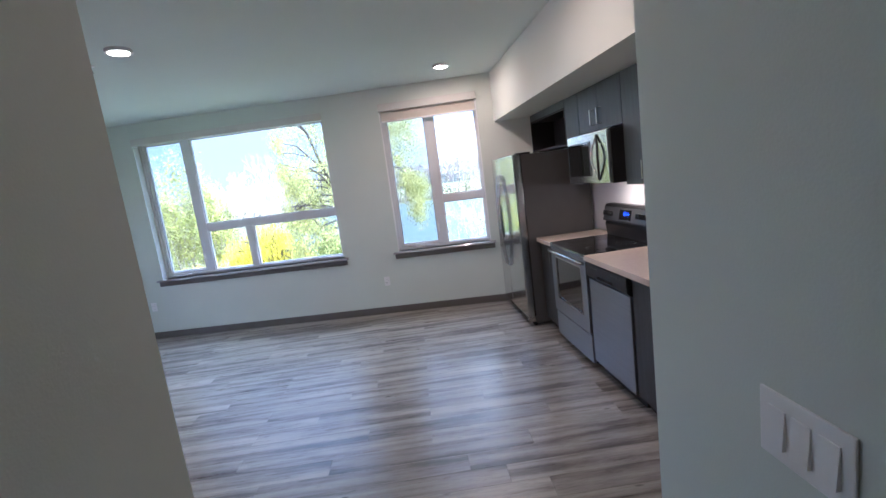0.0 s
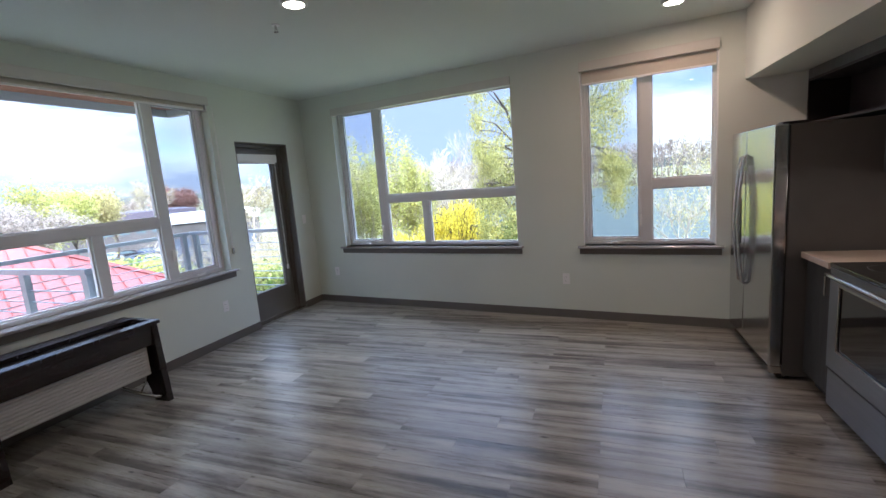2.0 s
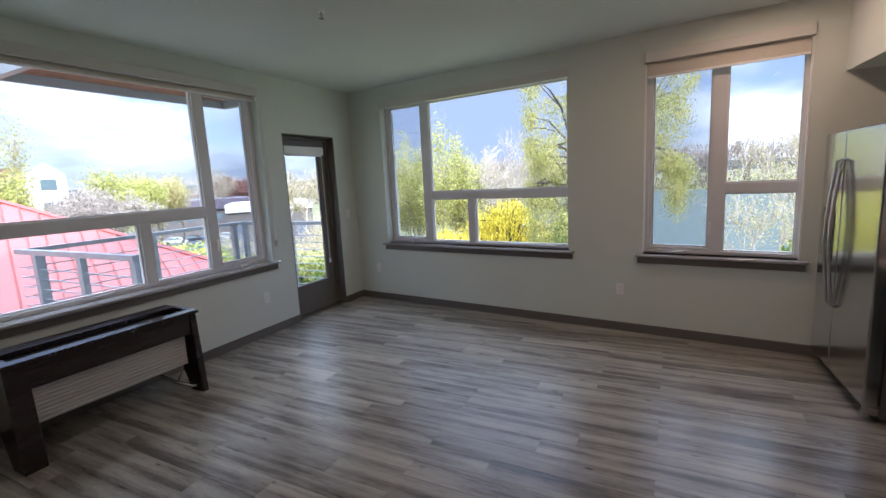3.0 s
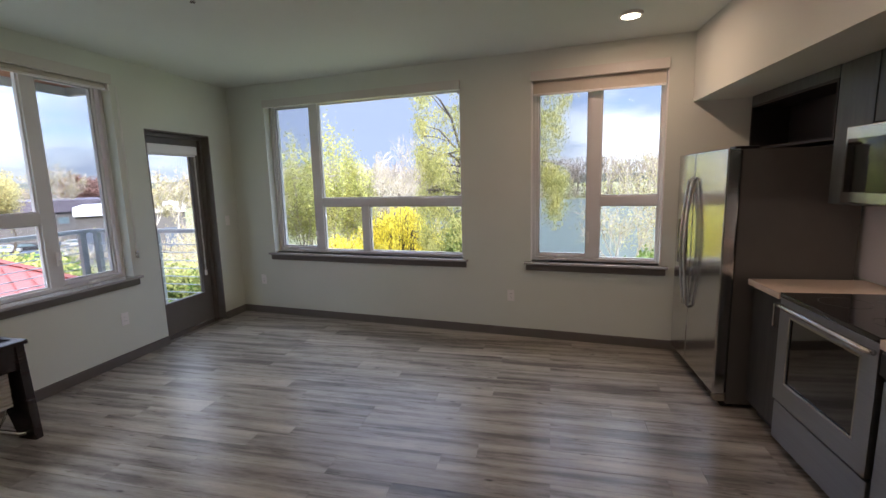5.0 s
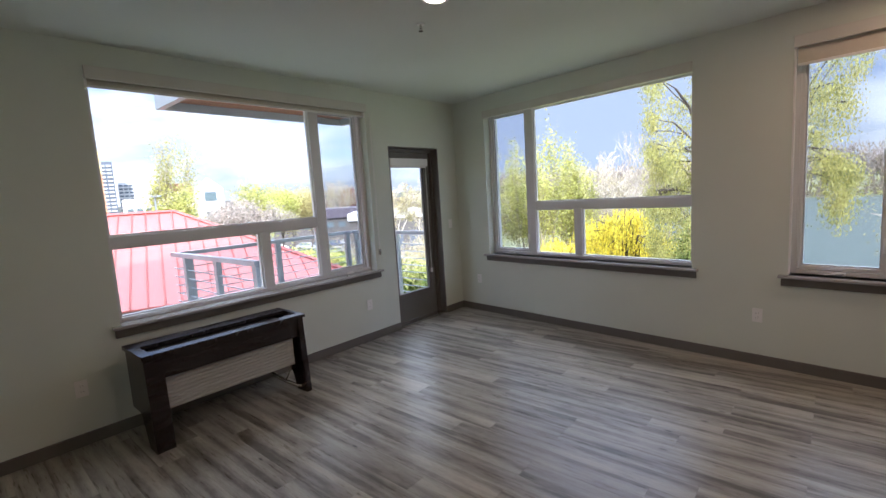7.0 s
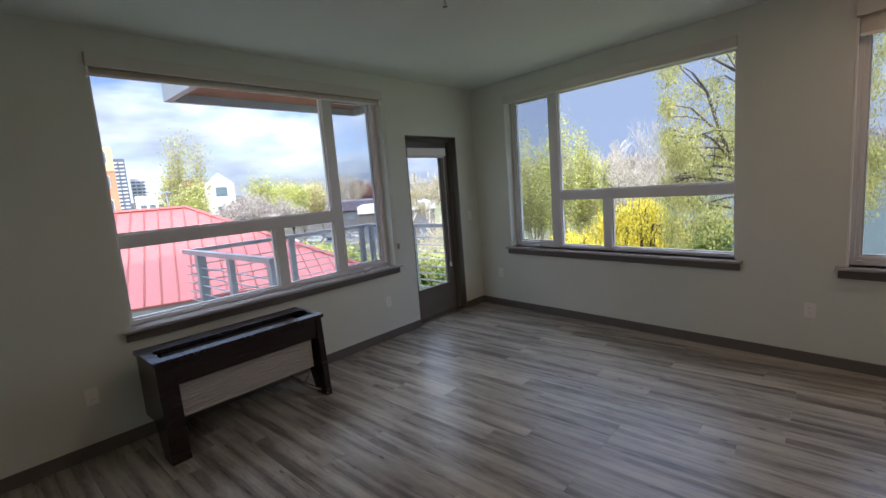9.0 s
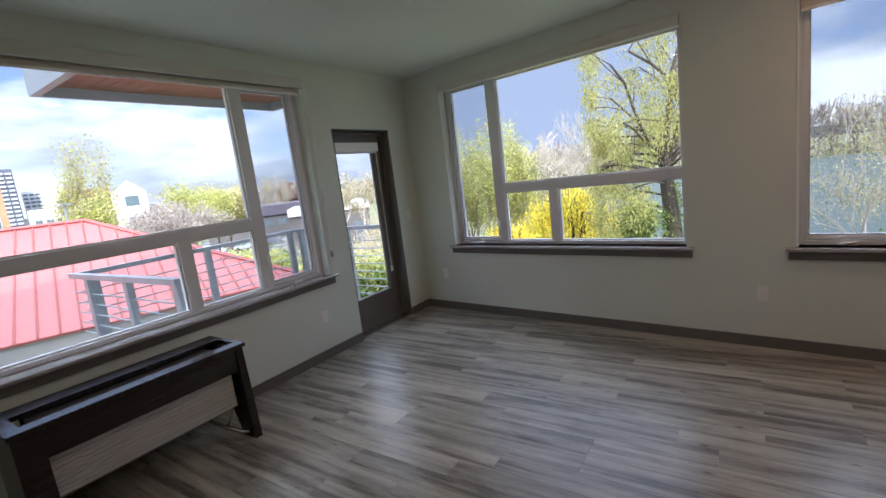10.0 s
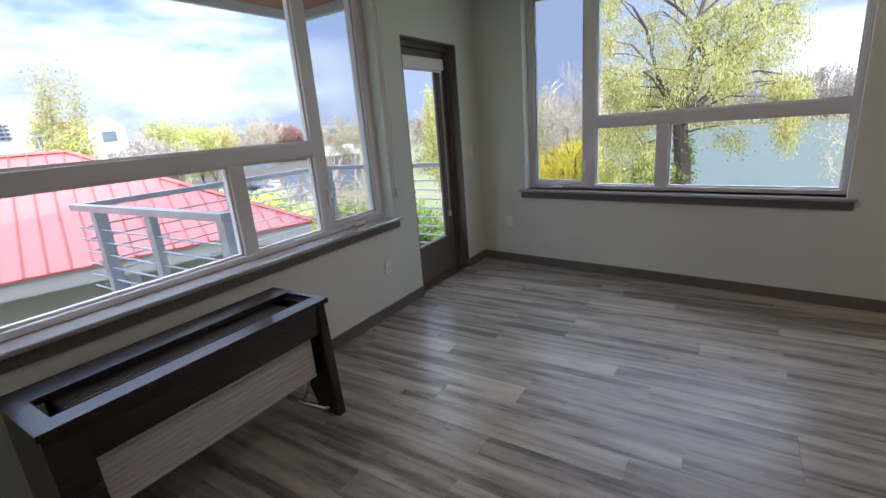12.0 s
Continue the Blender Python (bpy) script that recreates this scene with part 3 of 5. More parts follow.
# ---- ceiling lamps and sprinkler ----


def downlight(x, y, first=None):
    if first:
        return copy_thing(first, pose(x, y, H))
    d = thing("ceiling_light", pose(x, y, H), "lit round white flush ceiling downlight", "ceiling light", "ceiling lights")
    part("trim_ring", disc(bmesh.new(), 0.065, 0.085, -0.022, -0.0005), PLASTIC, d, smooth=False)
    part("lens", disc(bmesh.new(), 0, 0.064, -0.018, -0.008), LAMPGLOW, d, "glowing warm white lens")
    return d


LIGHTS = [(0.061, 6.578), (-2.254, 5.126), (0.02, 4.30)]
first = None
for x, y in LIGHTS:
    o = downlight(x, y, first)
    first = first or o
    ld = bpy.data.lights.new("downlight", "AREA")
    ld.shape, ld.size, ld.energy, ld.color = "DISK", 0.12, 2.3, (1.0, 0.64, 0.44)
    new("downlight_lamp", ld).matrix_world = look((x, y, H - 0.024), (x, y, 0.0))
sp = thing("sprinkler", pose(-2.62, 5.38, H), "small white fire sprinkler head under the ceiling", "fire sprinkler")
part("escutcheon", disc(bmesh.new(), 0, 0.028, -0.008, -0.0005, 20), PLASTIC, sp)
bm = bmesh.new()
disc(bm, 0, 0.008, -0.035, -0.0081, 12)
disc(bm, 0, 0.017, -0.052, -0.049, 14)
tube(bm, [(-0.010, 0, -0.035), (-0.012, 0, -0.043), (-0.004, 0, -0.0495)], 0.0025, 6)
tube(bm, [(0.010, 0, -0.035), (0.012, 0, -0.043), (0.004, 0, -0.0495)], 0.0025, 6)
part("head", bm, CHROME, sp)

# ---- heater under the west window ----
HX0, HX1, HY0, HY1, HZ = -4.150, -3.722, 3.748, 4.930, 0.660
ht = thing("heater_cabinet", pose(0, 0, 0), "espresso wood cabinet over a cream ribbed heater under the window", "heater")
part("top", wall_mesh([HX0, HX0 + 0.15, HX1 - 0.085, HX1], [HY0, HY0 + 0.065, HY1 - 0.030, HY1], -0.026, lambda x, y: not (HX0 + 0.15 < x < HX1 - 0.085 and HY0 + 0.065 < y < HY1 - 0.030)), ESPRESSO, ht, matrix=Matrix(((1, 0, 0, 0), (0, 0, 1, 0), (0, -1, 0, HZ - 0.026), (0, 0, 0, 1))))
for ya, yb in ((HY0 + 0.012, HY0 + 0.058), (HY1 - 0.056, HY1 - 0.010)):
    bm = bmesh.new()
    prism(bm, [(HX1 - 0.13, 0.0), (HX1 + 0.014, 0.0), (HX1 - 0.024, HZ - 0.0265), (HX0 + 0.02, HZ - 0.0265), (HX0 + 0.02, 0.22), (HX1 - 0.22, 0.22)], ya, yb)
    part("side_panel", bm, ESPRESSO, ht)
bm = bmesh.new()
prism(bm, [(HX1 - 0.062, 0.475), (HX1 - 0.036, 0.475), (HX1 - 0.030, HZ - 0.0265), (HX1 - 0.056, HZ - 0.0265)], HY0 + 0.1255, HY1 - 0.0565)
part("front_rail", bm, ESPRESSO, ht)
bm = bmesh.new()
prism(bm, [(HX1 - 0.020, 0.0), (HX1 + 0.012, 0.0), (HX1 - 0.026, HZ - 0.0265), (HX1 - 0.058, HZ - 0.0265)], HY0 + 0.0585, HY0 + 0.125)
part("front_stile", bm, ESPRESSO, ht)
part("back_panel", boxes((HX0 + 0.02, HX0 + 0.036, HY0 + 0.1255, HY1 - 0.0565, 0.24, HZ - 0.0265)), ESPRESSO, ht)
bm = bmesh.new()
n = 10
outline = [(HX0 + 0.06, 0.24)]
for i in range(n):
    z, dz = 0.24 + 0.25 * i / n, 0.25 / n
    x = HX1 - 0.066
    outline += [(x - 0.010, z + 0.0005), (x - 0.001, z + dz * 0.22), (x, z + dz * 0.5), (x - 0.001, z + dz * 0.78), (x - 0.010, z + dz - 0.0005)]
outline += [(HX0 + 0.06, 0.49)]
prism(bm, outline, HY0 + 0.126, HY1 - 0.095)
part("heater_body", bm, HEATPANEL, ht, "cream ribbed metal front")
part("grille_tray", boxes((HX0 + 0.06, HX1 - 0.075, HY0 + 0.126, HY1 - 0.095, 0.4905, 0.50)), DARKGRILLE, ht, "dark grille tray")
for i in range(9):
    part("grille_bar", boxes((HX0 + 0.10 + i * 0.024, HX0 + 0.104 + i * 0.024, HY0 + 0.13, HY1 - 0.10, 0.5005, 0.615)), DARKGRILLE, ht)
bm = bmesh.new()
tube(bm, [(HX0 + 0.16, HY1 - 0.20, 0.155), (HX1 - 0.16, HY1 - 0.16, 0.105), (HX1 - 0.045, HY1 - 0.10, 0.060), (HX1 - 0.030, HY1 - 0.058, 0.052)], 0.014, 8)
tube(bm, [(HX1 - 0.10, HY1 - 0.115, 0.238), (HX1 - 0.11, HY1 - 0.13, 0.17), (HX1 - 0.14, HY1 - 0.15, 0.110)], 0.007, 8)
part("bracket", bm, CHROME, ht, "bent metal bracket", smooth=True)

# ---- kitchen ----
KX = 0.80


def bar_handle(name, parent, x, y, z0, z1, horizontal=False, y1=None, out=0.028, r=0.0055, material=None):
    """A square-cornered bar pull in front of a door that faces -x."""
    bm = bmesh.new()
    if horizontal:
        tube(bm, [(x - 0.0005, y, z0), (x - out, y, z0), (x - out, y1, z0), (x - 0.0005, y1, z0)], r, 6)
    else:
        tube(bm, [(x - 0.0005, y, z0), (x - out, y, z0), (x - out, y, z1), (x - 0.0005, y, z1)], r, 6)
    return part(name, bm, material or CHROME, parent, "satin nickel bar handle")


def base_cabinet(y0, y1, doors, label, handle_side):
    c = thing("base_cabinet", KITCHEN @ pose(0, y0, 0), label, "kitchen cabinet", "kitchen cabinets")
    w = y1 - y0
    part("body", boxes((KX + 0.021, X_E - 0.003, 0.002, w - 0.002, 0.10, 0.878)), CABINET, c)
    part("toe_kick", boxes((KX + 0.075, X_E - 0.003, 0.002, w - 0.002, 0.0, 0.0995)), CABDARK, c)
    n = doors
    for i in range(n):
        a, b = 0.004 + i * (w - 0.004) / n, (i + 1) * (w - 0.004) / n
        d = part("door", boxes((KX, KX + 0.020, a, b, 0.103, 0.872), bevel=0.002), CABINET, c)
        hy = b - 0.04 if (i % 2 == 0) == handle_side else a + 0.04
        bar_handle("handle", d, KX, hy, 0.71, 0.84)
    return c


base_cabinet(5.715, 6.075, 1, "narrow dark wood-grain base cabinet between refrigerator and range", False)
base_cabinet(3.44, 4.345, 2, "dark wood-grain sink base cabinet beside the dishwasher", True)
base_cabinet(2.78, 3.435, 2, "dark wood-grain base cabinet at the end of the worktop", True)


def worktop(name, y0, y1, label, sink=None):
    w = thing(name, KITCHEN @ pose(0, 0, 0), label, "worktop", "worktops")
    xa, xb = KX - 0.035, X_E - 0.013
    if sink:
        sx0, sx1, sy0, sy1 = sink
        part("slab", wall_mesh([xa, sx0, sx1, xb], [y0, sy0, sy1, y1], -0.038, lambda x, y: not (sx0 < x < sx1 and sy0 < y < sy1)), QUARTZ, w, matrix=Matrix(((1, 0, 0, 0), (0, 0, 1, 0), (0, -1, 0, 0.880), (0, 0, 0, 1))))
    else:
        part("slab", boxes((xa, xb, y0, y1, 0.880, 0.918), bevel=0.003), QUARTZ, w)
    return w


worktop("worktop", 5.712, 6.078, "short cream quartz worktop between refrigerator and range")
worktop("worktop", 2.775, 4.952, "long cream quartz worktop with an undermounted sink", (0.90, 1.28, 3.55, 4.24))
sk = thing("sink", KITCHEN @ pose(0, 0, 0), "stainless steel sink set under the cream worktop", "sink")
part("basin", boxes((0.888, 0.899, 3.538, 4.252, 0.70, 0.879), (1.281, 1.292, 3.538, 4.252, 0.70, 0.879), (0.899, 1.281, 3.538, 3.549, 0.70, 0.879), (0.899, 1.281, 4.241, 4.252, 0.70, 0.879), (0.888, 1.292, 3.538, 4.252, 0.690, 0.6995)), STEEL, sk)
bm = bmesh.new()
tube(bm, [(1.34, 3.9, 0.9185), (1.34, 3.9, 1.20), (1.31, 3.9, 1.27), (1.24, 3.9, 1.29), (1.16, 3.9, 1.26), (1.14, 3.9, 1.19)], 0.012, 10)
disc_bm = disc(bmesh.new(), 0, 0.028, 0.0, 0.03, 20)
fc = thing("faucet", KITCHEN @ pose(0, 0, 0), "curved chrome kitchen faucet behind the sink", "faucet")
part("spout", bm, CHROME, fc, smooth=True)
part("base", disc_bm, CHROME, fc, matrix=pose(1.34, 3.9, 0.9182))

# dishwasher
dw = thing("dishwasher", KITCHEN @ pose(0, 4.35, 0), "stainless steel dishwasher with a black control strip", "dishwasher")
part("tub", boxes((KX + 0.03, X_E - 0.003, 0.002, 0.598, 0.10, 0.876)), BLACKPL, dw)
part("kick_plate", boxes((KX + 0.06, KX + 0.08, 0.002, 0.598, 0.0, 0.0995)), BLACKPL, dw)
dd = part("door", boxes((KX - 0.012, KX + 0.029, 0.004, 0.594, 0.102, 0.745), bevel=0.004), STEELSOFT, dw)
bm = bmesh.new()
prism(bm, [(KX + 0.029, 0.748), (KX - 0.004, 0.748), (KX - 0.030, 0.775), (KX - 0.030, 0.865), (KX - 0.020, 0.872), (KX + 0.029, 0.872)], 0.004, 0.594)
cp = part("control_strip", bm, BLACKPL, dw, "glossy black control strip")
for u in (0.08, 0.115, 0.15, 0.185, 0.40, 0.43, 0.46, 0.49):
    part("button", boxes((KX - 0.0315, KX - 0.0302, u, u + 0.013, 0.842, 0.847)), CHROME, cp, "small grey button mark")
part("grip", boxes((KX - 0.0345, KX - 0.0302, 0.19, 0.41, 0.778, 0.800), bevel=0.001), BLACKGLASS, cp)

# range
RY0, RY1 = 4.957, 5.708
rg = thing("range", KITCHEN @ pose(0, RY0, 0), "stainless electric range with black glass cooktop and blue clock", "range")
W = RY1 - RY0
part("body", boxes((KX + 0.01, X_E - 0.02, 0.003, W - 0.003, 0.06, 0.895)), BLACKPL, rg)
part("drawer", boxes((KX - 0.018, KX + 0.009, 0.006, W - 0.006, 0.065, 0.286), bevel=0.005), STEELSOFT, rg)
fx = KX - 0.026
od = part("oven_door", wall_mesh([0.006, 0.105, W - 0.105, W - 0.006], [0.303, 0.425, 0.805, 0.893], -0.034, lambda u, z: not (0.105 < u < W - 0.105 and 0.425 < z < 0.805)), STEELSOFT, rg, matrix=Matrix(((0, -1, 0, fx), (1, 0, 0, 0), (0, 0, 1, 0), (0, 0, 0, 1))))
part("window_trim", boxes((0.0, 0.004, 0.098, 0.112, 0.418, 0.812), (0.0, 0.004, W - 0.112, W - 0.098, 0.418, 0.812), (0.0, 0.004, 0.112, W - 0.112, 0.418, 0.432), (0.0, 0.004, 0.112, W - 0.112, 0.798, 0.812), bevel=0.001), CHROME, od, matrix=Matrix(((0, 1, 0, 0), (-1, 0, 0, 0), (0, 0, 1, 0), (0, 0, 0, 1))))
part("oven_window", boxes((fx + 0.008, fx + 0.012, 0.106, W - 0.106, 0.426, 0.804)), BLACKGLASS, rg)
bm = bmesh.new()
tube(bm, [(fx - 0.0005, 0.03, 0.848), (fx - 0.030, 0.032, 0.857), (fx - 0.044, 0.10, 0.864), (fx - 0.050, W / 2, 0.868), (fx - 0.044, W - 0.10, 0.864), (fx - 0.030, W - 0.032, 0.857), (fx - 0.0005, W - 0.03, 0.848)], 0.013, 10)
part("door_handle", bm, CHROME, rg, "curved stainless bar handle", smooth=True)
part("cooktop", boxes((KX - 0.030, X_E - 0.10, 0.001, W - 0.001, 0.8955, 0.921), bevel=0.005), BLACKGLASS, rg, "black glass cooktop")
bm = bmesh.new()
prism(bm, [(X_E - 0.0985, 0.8955), (X_E - 0.115, 1.02), (X_E - 0.105, 1.045), (X_E - 0.135, 1.055), (X_E - 0.105, 1.185), (X_E - 0.085, 1.20), (X_E - 0.035, 1.20), (X_E - 0.035, 0.8955)], 0.001, W - 0.001)
bg = part("backguard", bm, BLACKPL, rg, "black sloping backguard")
slope = Matrix(((0, -1, 0, X_E - 0.1205), (1, 0, 0, 0), (0, 0, 1, 1.117), (0, 0, 0, 1))) @ pose(0, 0, 0, 13, 0, 0)
part("control_panel", boxes((0.012, W - 0.012, -0.001, 0.004, -0.055, 0.062), bevel=0.001), mat("panel_steel_dark", (0.16, 0.165, 0.17), 0.32, 0.8, vary=0.1), bg, matrix=slope)
part("display_glass", boxes((0.27, 0.46, 0.0042, 0.006, -0.040, 0.045)), BLACKGLASS, bg, matrix=slope)
bm = bmesh.new()
for i, segs in enumerate(("bc", "abged", "abged", "afgcd")):
    x = 0.385 - i * 0.020 - (0.008 if i > 1 else 0)
    for sgm in segs:
        sx0, sx1, sz0, sz1 = {"a": (-0.006, 0.006, 0.0115, 0.0135), "b": (-0.0065, -0.0045, 0.001, 0.0125), "c": (-0.0065, -0.0045, -0.0125, -0.001), "d": (-0.006, 0.006, -0.0135, -0.0115), "e": (0.0045, 0.0065, -0.0125, -0.001), "f": (0.0045, 0.0065, 0.001, 0.0125), "g": (-0.006, 0.006, -0.001, 0.001)}[sgm]
        box(bm, x + sx0, x + sx1, 0.0062, 0.0068, 0.012 + sz0, 0.012 + sz1)
part("clock_digits", bm, DISPLAY, bg, "glowing blue clock digits", matrix=slope)
for y in (0.055, 0.105, 0.155, W - 0.155, W - 0.105, W - 0.055):
    bm = disc(bmesh.new(), 0, 0.021, 0.0, 0.020, 20)
    box(bm, -0.004, 0.004, -0.020, 0.020, 0.0202, 0.028)
    part("knob", bm, BLACKPL, bg, "black control knob", matrix=slope @ pose(y, 0.0045, 0.005, -90, 0, 0))
for x, y, r in ((0.97, 0.20, 0.09), (0.97, 0.55, 0.11), (1.20, 0.20, 0.075), (1.20, 0.55, 0.075)):
    bm = disc(bmesh.new(), r - 0.002, r, 0.9212, 0.9216, 40)
    part("burner_ring", bm, mat("burner_mark", (0.022, 0.022, 0.022), 0.3) if "burner_mark" not in MATS else MATS["burner_mark"], rg, "faint printed burner ring", matrix=pose(x, y, 0))

# refrigerator
FY0, FY1 = 6.125, 7.09
fr = thing("refrigerator", KITCHEN @ pose(0, FY0, 0), "stainless side-by-side refrigerator with dark sides and an ice dispenser", "refrigerator")
W = FY1 - FY0
part("body", boxes((0.705, X_E - 0.04, 0.004, W - 0.004, 0.03, 1.735), bevel=0.004), STEELDARK, fr)
part("hinge_cover", boxes((0.66, 0.80, 0.012, 0.10, 1.7355, 1.755), bevel=0.005), BLACKPL, fr)
part("toe_grille", boxes((0.665, 0.704, 0.02, W - 0.02, 0.03, 0.095), bevel=0.002), BLACKPL, fr)
split = W - 0.385


def rdoor(y0, y1):
    bm = boxes((0.618, 0.698, y0, y1, 0.10, 1.742), bevel=0.010)
    return part("door", bm, STEEL, fr)


d1, d2 = rdoor(0.002, split - 0.003), rdoor(split + 0.003, W - 0.002)
part("gasket", boxes((0.6985, 0.7045, 0.01, W - 0.01, 0.11, 1.73)), BLACKPL, fr)
for k, y in ((d1, split - 0.045), (d2, split + 0.045)):
    bm = bmesh.new()
    pts = [(0.6175, y, 0.56)] + [(0.6175 - 0.018 - 0.042 * math.sin(math.pi * (i + 0.5) / 12), y, 0.575 + 0.97 * i / 11) for i in range(12)] + [(0.6175, y, 1.56)]
    tube(bm, pts, 0.012, 10)
    part("handle", bm, CHROME, k, "long bowed handle", smooth=True)
part("dispenser", boxes((0.611, 0.6175, split + 0.10, W - 0.08, 0.86, 1.22), bevel=0.003), BLACKPL, d2, "black ice and water dispenser")
part("dispenser_recess", boxes((0.607, 0.6108, split + 0.12, W - 0.10, 0.88, 1.07)), BLACKGLASS, d2)
part("badge", boxes((0.6160, 0.6178, 0.05, 0.085, 1.66, 1.68)), CHROME, d1, "small metal badge")
for y in (0.03, W - 0.09):
    bm = disc(bmesh.new(), 0, 0.026, 0, 0.05, 16)
    part("wheel", bm, BLACKPL, fr, matrix=pose(0.70, y + 0.05, 0.0262, 90, 0, 0))
part("hinge_foot", boxes((0.63, 0.70, 0.008, 0.05, 0.045, 0.099), bevel=0.004), CHROME, fr)

# upper cabinets
UX, UZ = 1.13, SOF - 0.002


def upper(name, y0, y1, z0, z1, doors, label, handle="pair", opened=False):
    c = thing(name, KITCHEN @ pose(0, y0, 0), label, "kitchen cabinet", "kitchen cabinets")
    w = y1 - y0
    x1 = X_E - 0.014
    if opened:
        t = 0.019
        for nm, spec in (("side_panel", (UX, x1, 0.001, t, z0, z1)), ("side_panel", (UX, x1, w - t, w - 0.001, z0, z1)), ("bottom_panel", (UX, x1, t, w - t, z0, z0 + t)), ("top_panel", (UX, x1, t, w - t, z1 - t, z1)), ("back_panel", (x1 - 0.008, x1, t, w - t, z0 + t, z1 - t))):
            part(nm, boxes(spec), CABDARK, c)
        part("filler", boxes((UX, UX + 0.018, 0.002, w - 0.002, z1 + 0.001, UZ)), CABUP, c)
        return c
    part("body", boxes((UX + 0.021, x1, 0.001, w - 0.001, z0, z1)), CABUP, c)
    for i in range(doors):
        a, b = 0.003 + i * (w - 0.003) / doors, (i + 1) * (w - 0.003) / doors
        d = part("door", boxes((UX, UX + 0.020, a, b, z0, z1 - 0.003), bevel=0.002), CABUP, c)
        if handle:
            hy = b - 0.058 if i % 2 == 0 else a + 0.058
            bar_handle("handle", d, UX, hy, z0 + 0.045, z0 + 0.165, out=0.042, r=0.0065)
    return c


upper("upper_cabinet", 6.02, 7.08, 1.765, 2.115, 0, "open dark cubby cabinet over the refrigerator", opened=True)
upper("upper_cabinet", 5.712, 6.016, 1.395, UZ, 1, "narrow grey-green wall cabinet beside the microwave", handle=None)
upper("upper_cabinet", 4.957, 5.708, 1.83, UZ, 2, "grey-green two-door wall cabinet over the microwave")
upper("upper_cabinet", 4.25, 4.953, 1.395, UZ, 2, "tall grey-green two-door wall cabinet over the worktop")
upper("upper_cabinet", 3.545, 4.246, 1.395, UZ, 2, "tall grey-green two-door wall cabinet over the sink")
upper("upper_cabinet", 2.80, 3.541, 1.395, UZ, 2, "tall grey-green two-door wall cabinet at the end of the kitchen")

# microwave
mw = thing("microwave", KITCHEN @ pose(0, 4.960, 0), "stainless over-the-range microwave with a dark window and lens-shaped handle", "microwave")
W = 0.745
MX = 1.008
part("body", boxes((MX + 0.032, X_E - 0.014, 0.002, W - 0.002, 1.415, 1.810), bevel=0.003), BLACKPL, mw)
md = part("door", boxes((MX, MX + 0.030, 0.003, W - 0.003, 1.418, 1.808), bevel=0.006), STEEL, mw)
part("window", boxes((MX - 0.003, MX - 0.0004, 0.285, W - 0.025, 1.475, 1.745), bevel=0.001), BLACKGLASS, md, "black glass window")
part("control_area", boxes((MX - 0.002, MX - 0.0004, 0.05, 0.270, 1.445, 1.78)), STEEL, md)
for s in (-1, 1):
    bm = bmesh.new()
    pts = [(MX - 0.004 - 0.026 * math.sin(math.pi * i / 12), 0.16 + s * 0.055 * math.sin(math.pi * i / 12), 1.445 + 0.335 * i / 12) for i in range(13)]
    tube(bm, pts, 0.009, 8)
    part("handle", bm, BLACKPL if s < 0 else CHROME, md, "bowed lens-shaped handle", smooth=True)
part("light_lens", boxes((MX + 0.10, MX + 0.16, 0.30, 0.42, 1.409, 1.4145)), LAMPGLOW, mw, "glowing underside lamp")
ml = bpy.data.lights.new("cooktop_lamp", "AREA")
ml.size, ml.energy, ml.color = 0.08, 0.6, (1.0, 0.72, 0.5)
new("cooktop_lamp", ml).matrix_world = KITCHEN @ look((MX + 0.13, 4.960 + 0.36, 1.395), (MX + 0.25, 4.960 + 0.3, 0.9))

# ---- outside ----
GZ = -8.5
EYE = Vector((-0.6, 3.0, 1.57))
GROUND = mat("grass_ground", (0.10, 0.13, 0.045), 0.9, color2=(0.17, 0.14, 0.08), scale=0.15, fine=3)
WATER = mat("lake_water", (0.070, 0.088, 0.074), 0.5, vary=0.12, scale=0.05, bump=0.35, fine=1.2, stretch=(1, 3, 1))
CONC = mat("balcony_concrete", (0.34, 0.33, 0.31), 0.8, vary=0.15, scale=2, bump=0.2)
SOFFITWOOD = mat("canopy_wood", (0.36, 0.16, 0.10), 0.55, color2=(0.24, 0.10, 0.06), scale=3, stretch=(1, 8, 1), fine=30)
FASCIA = mat("fascia_paint", (0.42, 0.45, 0.48), 0.45, vary=0.06)
REDROOF = mat("red_metal_roof", (0.36, 0.088, 0.072), 0.55, 0.0, vary=0.12, scale=0.4, fine=6)
STUCCO = mat("grey_stucco", (0.36, 0.34, 0.31), 0.85, vary=0.15, scale=0.6, bump=0.2)
WHITEWALL = mat("white_stucco", (0.70, 0.69, 0.66), 0.8, vary=0.06, scale=0.5)
BRICK = mat("far_brick", (0.27, 0.13, 0.11), 0.85, vary=0.2, scale=2)
ORANGE = mat("orange_cladding", (0.62, 0.27, 0.15), 0.75, vary=0.08, scale=0.5)
YELLOW = mat("yellow_cladding", (0.68, 0.52, 0.25), 0.75, vary=0.08, scale=0.5)
FARGLASS = mat("far_window_glass", (0.12, 0.17, 0.19), 0.3, vary=0.2, scale=1)
TOWERDARK = mat("tower_cladding_dark", (0.10, 0.12, 0.16), 0.4, vary=0.1)
TOWERPALE = mat("tower_band_pale", (0.55, 0.56, 0.58), 0.7, vary=0.1)
DARKROOF = mat("dark_flat_roof", (0.105, 0.09, 0.115), 0.7, vary=0.15, scale=0.3)
WHITEROOF = mat("white_membrane_roof", (0.72, 0.73, 0.75), 0.7, vary=0.08, scale=0.3)
ASPHALT = mat("asphalt", (0.075, 0.075, 0.08), 0.9, vary=0.25, scale=0.5, fine=10)
